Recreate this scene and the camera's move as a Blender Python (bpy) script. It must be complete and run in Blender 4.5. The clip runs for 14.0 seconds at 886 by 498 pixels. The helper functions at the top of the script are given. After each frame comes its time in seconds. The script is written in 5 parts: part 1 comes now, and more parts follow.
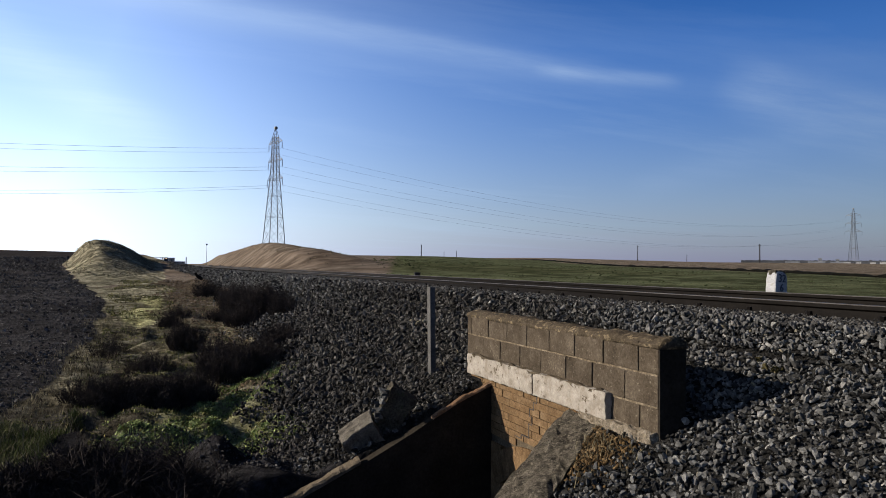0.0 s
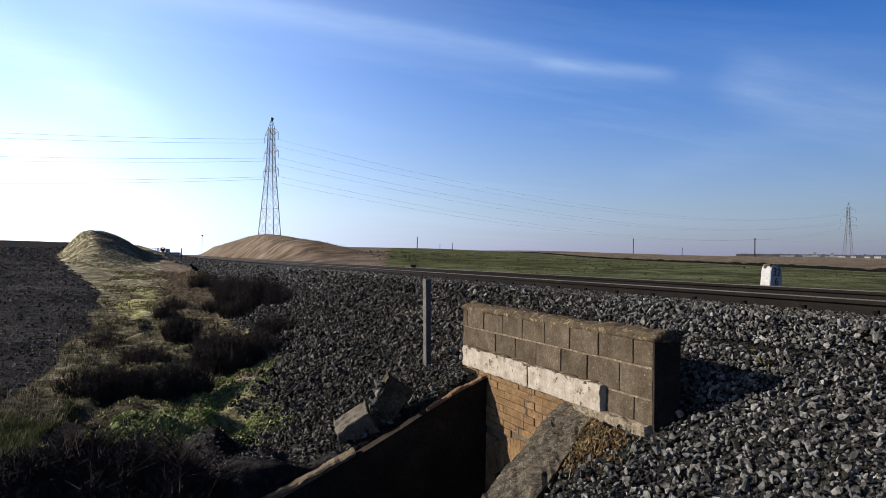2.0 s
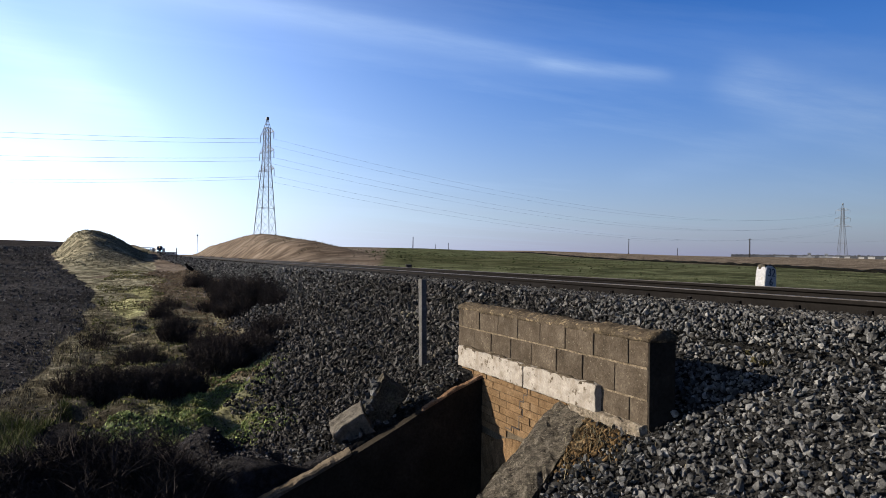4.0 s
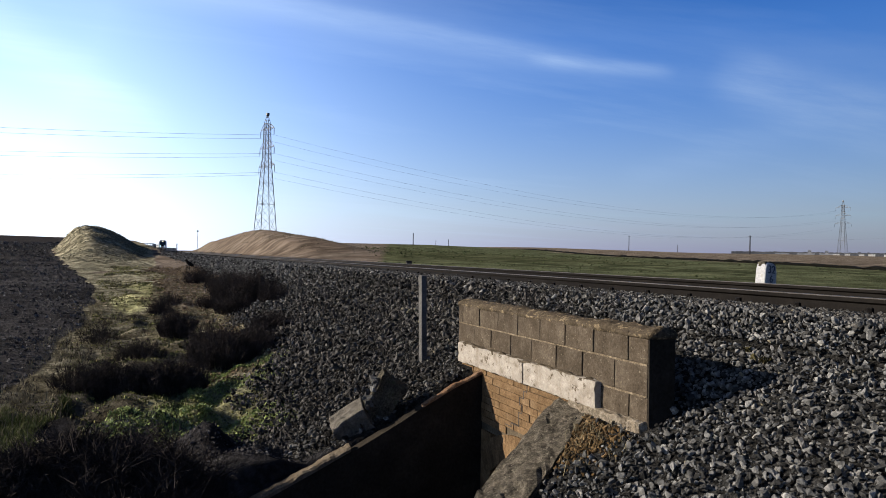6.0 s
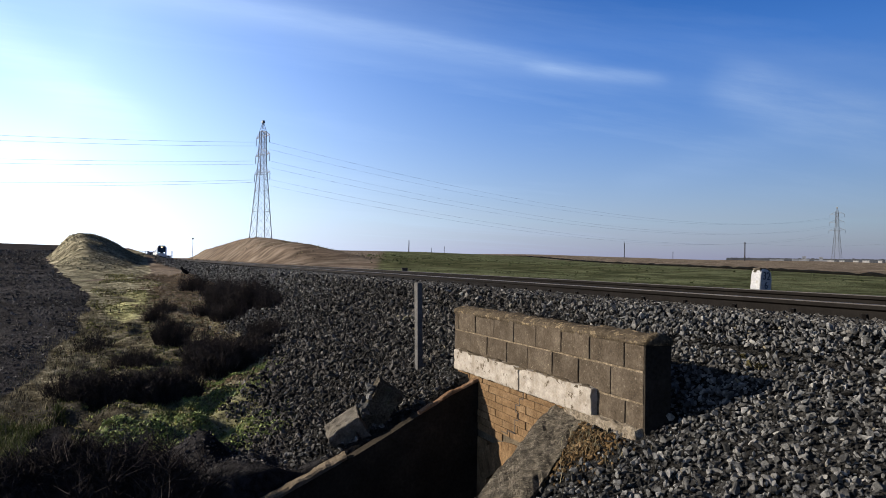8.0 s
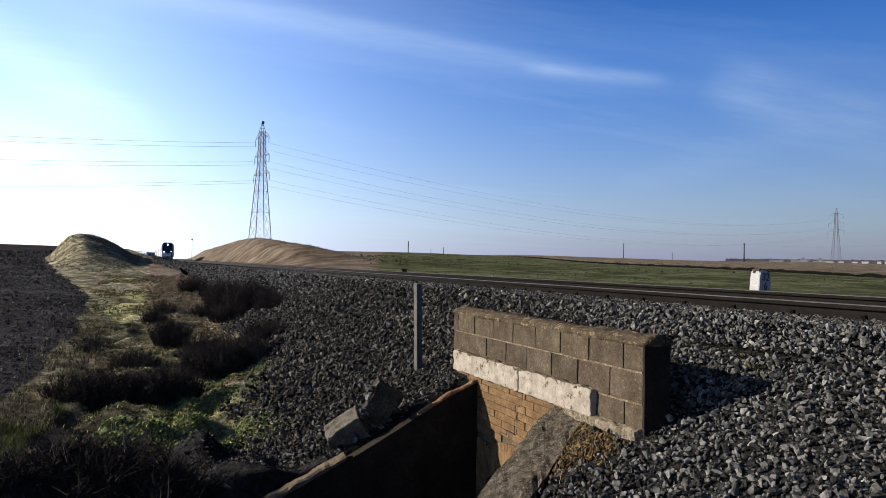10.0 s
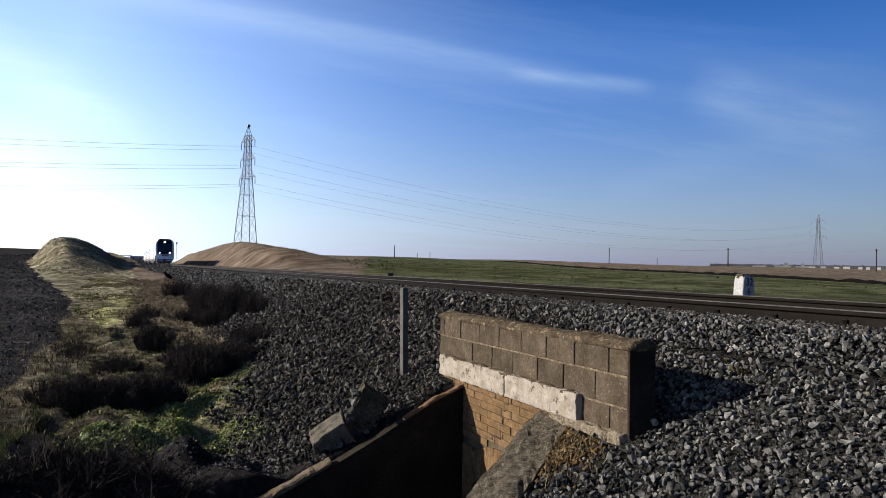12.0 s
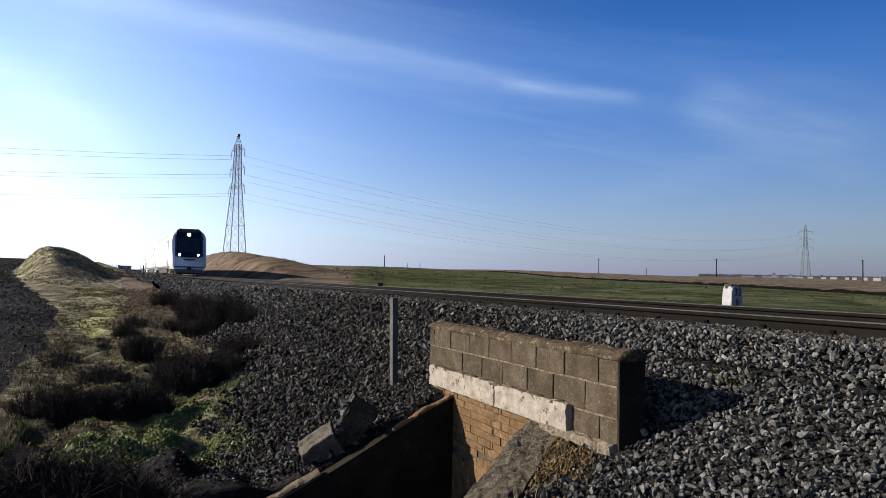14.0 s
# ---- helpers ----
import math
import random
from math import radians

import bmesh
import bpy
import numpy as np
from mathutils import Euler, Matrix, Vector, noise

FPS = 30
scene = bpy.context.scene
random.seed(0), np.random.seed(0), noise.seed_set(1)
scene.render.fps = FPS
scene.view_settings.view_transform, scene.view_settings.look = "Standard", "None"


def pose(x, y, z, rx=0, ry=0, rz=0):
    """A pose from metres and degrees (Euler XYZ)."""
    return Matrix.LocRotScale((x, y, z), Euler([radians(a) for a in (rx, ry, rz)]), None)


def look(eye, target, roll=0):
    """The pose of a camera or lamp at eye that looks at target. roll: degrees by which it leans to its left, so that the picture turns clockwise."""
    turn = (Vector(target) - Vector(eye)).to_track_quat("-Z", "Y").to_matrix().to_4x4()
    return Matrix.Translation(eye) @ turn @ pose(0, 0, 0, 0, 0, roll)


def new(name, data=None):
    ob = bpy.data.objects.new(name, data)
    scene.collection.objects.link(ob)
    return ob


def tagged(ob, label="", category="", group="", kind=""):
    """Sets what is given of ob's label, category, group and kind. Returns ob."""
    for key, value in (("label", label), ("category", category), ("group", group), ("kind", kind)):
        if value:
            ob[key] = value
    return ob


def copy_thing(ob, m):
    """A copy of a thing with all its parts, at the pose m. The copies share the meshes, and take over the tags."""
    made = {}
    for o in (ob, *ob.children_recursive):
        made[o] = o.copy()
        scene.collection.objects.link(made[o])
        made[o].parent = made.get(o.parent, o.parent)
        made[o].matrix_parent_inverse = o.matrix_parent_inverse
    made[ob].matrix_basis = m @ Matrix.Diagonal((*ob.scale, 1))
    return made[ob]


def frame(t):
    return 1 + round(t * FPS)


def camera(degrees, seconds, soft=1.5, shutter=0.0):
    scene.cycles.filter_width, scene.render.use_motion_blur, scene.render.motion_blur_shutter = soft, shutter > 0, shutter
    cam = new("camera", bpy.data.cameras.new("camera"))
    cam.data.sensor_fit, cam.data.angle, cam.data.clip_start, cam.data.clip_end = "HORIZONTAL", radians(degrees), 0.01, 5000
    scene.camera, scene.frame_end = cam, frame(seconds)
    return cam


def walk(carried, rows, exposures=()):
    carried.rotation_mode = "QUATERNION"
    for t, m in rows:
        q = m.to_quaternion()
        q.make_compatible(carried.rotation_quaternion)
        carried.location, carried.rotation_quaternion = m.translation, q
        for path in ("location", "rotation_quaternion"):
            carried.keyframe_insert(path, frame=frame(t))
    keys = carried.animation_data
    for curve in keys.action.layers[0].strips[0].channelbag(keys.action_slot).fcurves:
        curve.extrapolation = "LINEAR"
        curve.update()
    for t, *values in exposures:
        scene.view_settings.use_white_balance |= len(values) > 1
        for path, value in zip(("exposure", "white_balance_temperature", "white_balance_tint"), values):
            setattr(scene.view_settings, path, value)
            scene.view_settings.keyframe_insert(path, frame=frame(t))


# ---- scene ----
# World: y runs along the railway, x across it, z up. Eye level 1.6, rail tops 1.35.
cam = camera(65.45, 14.0, soft=0.5)
PATH = [
    (0.0, pose(0, 0, 1.6, 91.475, -0.670, -22.630)),
    (0.5, pose(0, 0, 1.6, 91.374, -0.696, -22.480)),
    (1.0, pose(0, 0, 1.6, 90.892, -0.962, -22.430)),
    (1.5, pose(0, 0, 1.6, 90.912, -0.949, -22.739)),
    (2.0, pose(0, 0, 1.6, 90.834, -0.937, -22.972)),
    (2.5, pose(0, 0, 1.6, 91.115, -0.896, -23.016)),
    (3.0, pose(0, 0, 1.6, 90.975, -0.967, -23.188)),
    (5.5, pose(0, 0, 1.6, 90.704, -1.055, -23.366)),
    (6.0, pose(0, 0, 1.6, 90.541, -1.137, -23.313)),
    (6.5, pose(0, 0, 1.6, 90.581, -1.150, -23.364)),
    (7.0, pose(0, 0, 1.6, 90.709, -1.066, -23.433)),
    (7.5, pose(0, 0, 1.6, 91.067, -1.042, -23.591)),
    (8.0, pose(0, 0, 1.6, 91.137, -1.024, -23.667)),
    (10.5, pose(0, 0, 1.6, 91.212, -1.046, -23.726)),
    (11.0, pose(0, 0, 1.6, 91.144, -1.216, -23.807)),
    (11.5, pose(0, 0, 1.6, 91.747, -1.095, -24.922)),
    (12.0, pose(0, 0, 1.6, 91.594, -1.170, -24.857)),
    (12.5, pose(0, 0, 1.6, 92.324, -1.148, -25.534)),
    (13.0, pose(0, 0, 1.6, 92.189, -1.157, -25.592)),
    (13.5, pose(0, 0, 1.6, 92.572, -1.213, -25.602)),
    (14.0, pose(0, 0, 1.6, 92.441, -1.228, -25.687)),
]
walk(cam, PATH, [(0.0, 0.71), (0.5, 0.84), (1.0, 0.96), (1.5, 1.00), (11.0, 1.00), (11.5, 0.95), (14.0, 0.94)])

# ---- light ----
SUN_SIDE, SUN_HEIGHT = 64.0, 21.5      # degrees left of the y axis, degrees up


def make_light():
    a, e = radians(SUN_SIDE), radians(SUN_HEIGHT)
    way = Vector((-math.sin(a) * math.cos(e), math.cos(a) * math.cos(e), math.sin(e)))
    lamp = bpy.data.lights.new("sun", "SUN")
    lamp.energy, lamp.angle, lamp.color = 5.0, radians(0.55), (1.0, 0.88, 0.72)
    ob = new("sun", lamp)
    ob.matrix_world = look(way * 50, (0, 0, 0))
    world = bpy.data.worlds.new("sky")
    scene.world = world
    world.use_nodes = True
    nt = world.node_tree
    nt.nodes.clear()
    N, L = nt.nodes.new, nt.links.new
    sky = N("ShaderNodeTexSky")
    sky.sky_type, sky.sun_disc = "NISHITA", False
    sky.sun_elevation, sky.sun_rotation = e, radians(360 - SUN_SIDE)
    sky.air_density, sky.dust_density, sky.ozone_density = 1.0, 0.3, 3.0
    out, bg = N("ShaderNodeOutputWorld"), N("ShaderNodeBackground")
    bg.inputs["Strength"].default_value = SKY_STRENGTH
    co, sep = N("ShaderNodeTexCoord"), N("ShaderNodeSeparateXYZ")
    L(co.outputs["Generated"], sep.inputs[0])

    def m(op, a, b=None, clamp=False):
        n = N("ShaderNodeMath")
        n.operation, n.use_clamp = op, clamp
        for i, v in enumerate((a, b)):
            if v is None:
                continue
            if isinstance(v, (int, float)):
                n.inputs[i].default_value = v
            else:
                L(v, n.inputs[i])
        return n.outputs[0]

    def blend(fac, a, b):
        n = N("ShaderNodeMix")
        n.data_type = "RGBA"
        L(fac, n.inputs[0]), L(a, n.inputs[6])
        if isinstance(b, tuple):
            n.inputs[7].default_value = (*b, 1)
        else:
            L(b, n.inputs[7])
        return n.outputs[2]
    deep = N("ShaderNodeHueSaturation")
    deep.inputs["Hue"].default_value, deep.inputs["Saturation"].default_value, deep.inputs["Value"].default_value = SKY_TONE
    L(sky.outputs[0], deep.inputs["Color"])
    up = m("MAXIMUM", sep.outputs[2], 0.0)
    # the sky deepens overhead
    dim = N("ShaderNodeMapRange")
    dim.inputs["From Min"].default_value, dim.inputs["From Max"].default_value = 0.30, 0.75
    dim.inputs["To Min"].default_value, dim.inputs["To Max"].default_value = 1.0, ZENITH
    L(up, dim.inputs["Value"])
    # haze over the horizon
    haze = m("MULTIPLY", m("POWER", m("SUBTRACT", 1.0, m("MULTIPLY", up, 1.9), True), 3.2), HAZE)
    shade = N("ShaderNodeVectorMath")
    shade.operation = "SCALE"
    L(deep.outputs[0], shade.inputs[0]), L(dim.outputs[0], shade.inputs["Scale"])
    col = blend(haze, shade.outputs[0], HAZE_COLOUR)
    # thin cirrus: noise on a flat layer high above, drawn out along one direction
    px, py = m("DIVIDE", sep.outputs[0], m("ADD", up, 0.06)), m("DIVIDE", sep.outputs[1], m("ADD", up, 0.06))
    flat = N("ShaderNodeCombineXYZ")
    L(px, flat.inputs[0]), L(py, flat.inputs[1])
    turn = N("ShaderNodeMapping")
    turn.inputs["Rotation"].default_value = (0, 0, radians(CLOUD_TURN))
    turn.inputs["Location"].default_value = CLOUD_SHIFT
    turn.inputs["Scale"].default_value = (0.30, 1.1, 1)
    L(flat.outputs[0], turn.inputs[0])
    n1 = N("ShaderNodeTexNoise")
    n1.inputs["Scale"].default_value, n1.inputs["Detail"].default_value = 0.8, 7
    n1.inputs["Roughness"].default_value, n1.inputs["Distortion"].default_value = 0.6, 0.7
    L(turn.outputs[0], n1.inputs["Vector"])
    wisp = N("ShaderNodeMapRange")
    wisp.inputs["From Min"].default_value, wisp.inputs["From Max"].default_value = 0.52, 0.80
    wisp.inputs["To Max"].default_value = 0.20
    L(n1.outputs["Fac"], wisp.inputs["Value"])
    # longer streaks, each along a great circle with soft ends, frayed by the same noise
    cloud = wisp.outputs[0]
    n2 = N("ShaderNodeTexNoise")
    n2.inputs["Scale"].default_value, n2.inputs["Detail"].default_value, n2.inputs["Roughness"].default_value = 2.6, 8, 0.65
    L(turn.outputs[0], n2.inputs["Vector"])
    torn = m("MULTIPLY", m("SUBTRACT", n2.outputs["Fac"], 0.22), 1.9, True)
    fray = m("MULTIPLY", m("SUBTRACT", n1.outputs["Fac"], 0.5), 0.05)

    def dotted(vec):
        n = N("ShaderNodeVectorMath")
        n.operation = "DOT_PRODUCT"
        n.inputs[1].default_value = vec
        L(co.outputs["Generated"], n.inputs[0])
        return n.outputs["Value"]

    def soft_step(v, a, b, top):
        n = N("ShaderNodeMapRange")
        n.interpolation_type = "SMOOTHSTEP"
        n.inputs["From Min"].default_value, n.inputs["From Max"].default_value, n.inputs["To Max"].default_value = a, b, top
        L(v, n.inputs["Value"])
        return n.outputs[0]
    for normal, middle, reach, width, amount in STREAKS:
        across = soft_step(m("ABSOLUTE", m("ADD", dotted(normal), fray)), width, 0.0, amount)
        along = soft_step(dotted(middle), math.cos(radians(reach * 1.25)), math.cos(radians(reach * 0.6)), 1.0)
        cloud = m("ADD", cloud, m("MULTIPLY", m("MULTIPLY", across, along), m("MULTIPLY", torn, m("ADD", n1.outputs["Fac"], 0.35))), True)
    col = blend(cloud, col, CLOUD_COLOUR)
    # the sky deepens opposite the sun
    away = N("ShaderNodeVectorMath")
    away.operation = "SCALE"
    fade = N("ShaderNodeMapRange")
    fade.interpolation_type = "SMOOTHSTEP"
    fade.inputs["From Min"].default_value, fade.inputs["From Max"].default_value = -1.1, 0.1
    fade.inputs["To Min"].default_value, fade.inputs["To Max"].default_value = 0.36, 1.0
    L(dotted(way), fade.inputs["Value"])
    L(col, away.inputs[0]), L(fade.outputs[0], away.inputs["Scale"])
    col = away.outputs[0]
    # bright haze towards the sun
    near = N("ShaderNodeVectorMath")
    near.operation = "DOT_PRODUCT"
    near.inputs[1].default_value = way
    L(co.outputs["Generated"], near.inputs[0])
    glow = m("POWER", m("MINIMUM", m("MAXIMUM", m("DIVIDE", m("ADD", near.outputs["Value"], 0.22), 0.80), 0.0), 0.95), 2.5)
    low = m("SUBTRACT", 1.0, m("MULTIPLY", up, 1.9), True)
    glow = m("MULTIPLY", m("MULTIPLY", glow, m("ADD", m("MULTIPLY", m("POWER", low, 1.25), 0.85), 0.15)), GLOW)
    wide = m("POWER", m("MAXIMUM", m("ADD", near.outputs["Value"], 0.45), 0.0), 2.0)
    glow = m("ADD", glow, m("MULTIPLY", m("MULTIPLY", wide, m("POWER", low, 6.0)), LOW_GLOW))
    shine = N("ShaderNodeMix")
    shine.data_type, shine.blend_type = "RGBA", "ADD"
    shine.inputs[0].default_value = 1.0
    white = N("ShaderNodeVectorMath")
    white.operation = "SCALE"
    white.inputs[0].default_value = (0.80, 0.96, 1.14)
    L(glow, white.inputs["Scale"])
    L(col, shine.inputs[6]), L(white.outputs[0], shine.inputs[7])
    L(shine.outputs[2], bg.inputs["Color"]), L(bg.outputs[0], out.inputs[0])


SKY_STRENGTH, SKY_TONE = 0.050, (0.5205, 1.38, 1.74)
ZENITH = 0.15
HAZE, HAZE_COLOUR, CLOUD_COLOUR, GLOW = 0.90, (2.62, 2.82, 5.3), (5.0, 6.8, 9.8), 11.5
CLOUD_TURN, CLOUD_SHIFT, LOW_GLOW = 20.0, (2.3, 1.4, 0.0), 5.0
STREAKS = (      # normal of the circle, middle, half length in degrees, half width, amount
    ((-0.0317, 0.3294, -0.9437), (0.2268, 0.9219, 0.3142), 20.5, 0.028, 0.36),
    ((0.0411, 0.2861, -0.9573), (0.5656, 0.7832, 0.2583), 5.011, 0.016, 0.42),
    ((-0.4817, 0.1461, -0.8641), (-0.0979, 0.9709, 0.2187), 7.291, 0.050, 0.62),
    ((-0.0862, 0.4028, -0.9112), (0.766, 0.6116, 0.1979), 6.5, 0.050, 0.50),
    ((0.2855, -0.0852, -0.9546), (0.6971, 0.702, 0.1458), 6.580, 0.035, 0.18),
)
make_light()

# ---- materials ----
def nodes_of(name):
    mat = bpy.data.materials.new(name)
    mat.use_nodes = True
    nt = mat.node_tree
    return mat, nt, nt.nodes.new, nt.links.new, nt.nodes["Principled BSDF"]


def noise_node(nt, co, scale, detail=5.0, rough=0.6):
    n = nt.nodes.new("ShaderNodeTexNoise")
    n.inputs["Scale"].default_value, n.inputs["Detail"].default_value, n.inputs["Roughness"].default_value = scale, detail, rough
    nt.links.new(co, n.inputs["Vector"])
    return n.outputs["Fac"]


def ramp_node(nt, fac, stops):
    n = nt.nodes.new("ShaderNodeValToRGB")
    e = n.color_ramp.elements
    while len(e) < len(stops):
        e.new(0.5)
    for el, (p, c) in zip(e, stops):
        el.position, el.color = p, (*c, 1)
    nt.links.new(fac, n.inputs[0])
    return n.outputs[0]


def mix_node(nt, fac, a, b, mode="MIX"):
    n = nt.nodes.new("ShaderNodeMix")
    n.data_type, n.blend_type = "RGBA", mode
    for i, v in ((0, fac), (6, a), (7, b)):
        if isinstance(v, (int, float)):
            n.inputs[i].default_value = v
        elif isinstance(v, tuple):
            n.inputs[i].default_value = (*v, 1)
        else:
            nt.links.new(v, n.inputs[i])
    return n.outputs[2]


def bump_node(nt, height, strength, distance, bsdf):
    n = nt.nodes.new("ShaderNodeBump")
    n.inputs["Strength"].default_value, n.inputs["Distance"].default_value = strength, distance
    nt.links.new(height, n.inputs["Height"])
    nt.links.new(n.outputs[0], bsdf.inputs["Normal"])


def surface(name, dark, mid, light, coarse=4.0, fine=45.0, rough=0.9, bump=0.5, depth=0.01, metal=0.0, vary=0.0, island=False, spots=None, grit=0.35, gloss=None):
    """A weathered surface: three tones in large patches, fine grain and relief, optional shade from piece to piece."""
    mat, nt, N, L, bsdf = nodes_of(name)
    co = N("ShaderNodeTexCoord").outputs["Object"]
    if vary and not island:
        add, info = N("ShaderNodeVectorMath"), N("ShaderNodeObjectInfo")
        add.operation = "MULTIPLY_ADD"
        add.inputs[1].default_value = (1, 1, 1)
        wide = N("ShaderNodeMath")
        wide.operation = "MULTIPLY"
        wide.inputs[1].default_value = 40.0
        L(info.outputs["Random"], wide.inputs[0])
        L(co, add.inputs[0]), L(wide.outputs[0], add.inputs[2])
        co = add.outputs[0]
    a, b = noise_node(nt, co, coarse), noise_node(nt, co, fine, 4, 0.7)
    col = ramp_node(nt, a, [(0.28, dark), (0.5, mid), (0.74, light)])
    grain = ramp_node(nt, b, [(0.28, (1 - grit * 1.3,) * 3), (0.72, (1 + grit,) * 3)])
    col = mix_node(nt, 1.0, col, grain, "MULTIPLY")
    if spots:
        s = noise_node(nt, co, spots[1], 6, 0.7)
        k = ramp_node(nt, s, [(spots[2], (0, 0, 0)), (spots[2] + 0.08, (1, 1, 1))])
        col = mix_node(nt, k, col, spots[0])
    if vary:
        src = N("ShaderNodeNewGeometry").outputs["Random Per Island"] if island else N("ShaderNodeObjectInfo").outputs["Random"]
        k = ramp_node(nt, src, [(0.0, (1 - vary,) * 3), (1.0, (1 + vary,) * 3)])
        col = mix_node(nt, 1.0, col, k, "MULTIPLY")
    L(col, bsdf.inputs["Base Color"])
    bsdf.inputs["Roughness"].default_value, bsdf.inputs["Metallic"].default_value = rough, metal
    if gloss is not None:
        bsdf.inputs["Specular IOR Level"].default_value = gloss
    elif rough > 0.7 and not metal:
        bsdf.inputs["Specular IOR Level"].default_value = 0.04
    if bump:
        bump_node(nt, b, bump, depth, bsdf)
    return mat


def ground_material():
    """Bare earth, tilled soil, young crop, dry grass and stubble, told apart by the sheet's own attributes."""
    mat, nt, N, L, bsdf = nodes_of("ground")
    co = N("ShaderNodeTexCoord").outputs["Object"]
    big, mid, fine = noise_node(nt, co, 0.35, 6), noise_node(nt, co, 2.2, 6), noise_node(nt, co, 22.0, 5, 0.7)

    quiet = N("ShaderNodeAttribute")
    quiet.attribute_name = "bank"

    def w(name, soft=0.35):
        at = N("ShaderNodeAttribute")
        at.attribute_name = name
        k = N("ShaderNodeMath")
        k.operation = "MULTIPLY_ADD"
        L(mid, k.inputs[0])
        k.inputs[1].default_value = soft
        sub = N("ShaderNodeMath")
        sub.operation = "SUBTRACT"
        L(at.outputs["Fac"], sub.inputs[0])
        sub.inputs[1].default_value = soft / 2
        L(sub.outputs[0], k.inputs[2])
        return ramp_node(nt, k.outputs[0], [(0.42, (0, 0, 0)), (0.58, (1, 1, 1))])
    verge = ramp_node(nt, mid, [(0.35, (0.034, 0.030, 0.021)), (0.46, (0.090, 0.080, 0.055)), (0.56, (0.165, 0.148, 0.105)), (0.65, (0.26, 0.24, 0.175))])
    tilled = ramp_node(nt, mid, [(0.35, (0.0215, 0.0208, 0.0222)), (0.65, (0.047, 0.0455, 0.048))])
    crop = ramp_node(nt, big, [(0.3, (0.0442, 0.0529, 0.0284)), (0.7, (0.0822, 0.0916, 0.0521))])
    crop = mix_node(nt, ramp_node(nt, mid, [(0.46, (0, 0, 0)), (0.68, (0.395, 0.395, 0.395))]), crop, (0.0395, 0.0332, 0.019))
    dry = ramp_node(nt, mid, [(0.35, (0.058, 0.048, 0.039)), (0.5, (0.122, 0.101, 0.083)), (0.66, (0.19, 0.16, 0.134))])
    dry = mix_node(nt, quiet.outputs["Fac"], dry, ramp_node(nt, noise_node(nt, co, 0.22, 3, 0.5), [(0.36, (0.085, 0.068, 0.054)), (0.5, (0.122, 0.101, 0.083)), (0.64, (0.155, 0.134, 0.112))]))
    straw = ramp_node(nt, big, [(0.3, (0.0988, 0.0814, 0.0632)), (0.7, (0.146, 0.121, 0.0948))])
    # near black below the ballast: shade of the gaps between stones, as colour
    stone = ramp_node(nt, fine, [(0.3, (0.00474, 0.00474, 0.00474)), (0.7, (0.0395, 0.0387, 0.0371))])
    pale = ramp_node(nt, mid, [(0.39, (0.075, 0.071, 0.050)), (0.5, (0.175, 0.164, 0.118)), (0.61, (0.28, 0.265, 0.196))])
    moss = ramp_node(nt, mid, [(0.36, (0.09, 0.088, 0.042)), (0.64, (0.42, 0.41, 0.22))])
    col = verge
    for name, c in (("mossy", moss), ("dry", dry), ("tilled", tilled), ("pale", pale), ("crop", crop), ("straw", straw), ("gravel_shade", stone)):
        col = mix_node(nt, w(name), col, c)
    clump = noise_node(nt, co, 6.5, 5, 0.75)
    tuft = ramp_node(nt, clump, [(0.36, (0.55, 0.55, 0.55)), (0.50, (1.05, 1.05, 1.05)), (0.66, (1.5, 1.5, 1.5))])
    tuft = mix_node(nt, quiet.outputs["Fac"], tuft, (0.80, 0.77, 0.75))
    col = mix_node(nt, 1.0, col, tuft, "MULTIPLY")
    grain = ramp_node(nt, fine, [(0.25, (0.45, 0.45, 0.45)), (0.75, (1.6, 1.6, 1.6))])
    grain = mix_node(nt, quiet.outputs["Fac"], grain, (1.0, 1.0, 1.0))
    col = mix_node(nt, 1.0, col, grain, "MULTIPLY")
    patch = ramp_node(nt, big, [(0.40, (0.72, 0.72, 0.72)), (0.60, (1.35, 1.35, 1.35))])
    col = mix_node(nt, 1.0, col, patch, "MULTIPLY")
    L(col, bsdf.inputs["Base Color"])
    bsdf.inputs["Roughness"].default_value = 0.95
    bsdf.inputs["Specular IOR Level"].default_value = 0.0
    bump_node(nt, fine, 1.0, 0.09, bsdf)
    calm = N("ShaderNodeMath")
    calm.operation = "MULTIPLY_ADD"
    L(quiet.outputs["Fac"], calm.inputs[0])
    calm.inputs[1].default_value, calm.inputs[2].default_value = -1.1, 1.0
    L(calm.outputs[0], bsdf.inputs["Normal"].links[0].from_node.inputs["Strength"])
    return mat


def plain(name, colour, rough=0.5, metal=0.0, glow=0.0):
    mat, nt, N, L, bsdf = nodes_of(name)
    bsdf.inputs["Base Color"].default_value = (*colour, 1)
    bsdf.inputs["Roughness"].default_value, bsdf.inputs["Metallic"].default_value = rough, metal
    if glow:
        bsdf.inputs["Emission Color"].default_value = (*colour, 1)
        bsdf.inputs["Emission Strength"].default_value = glow
    return mat


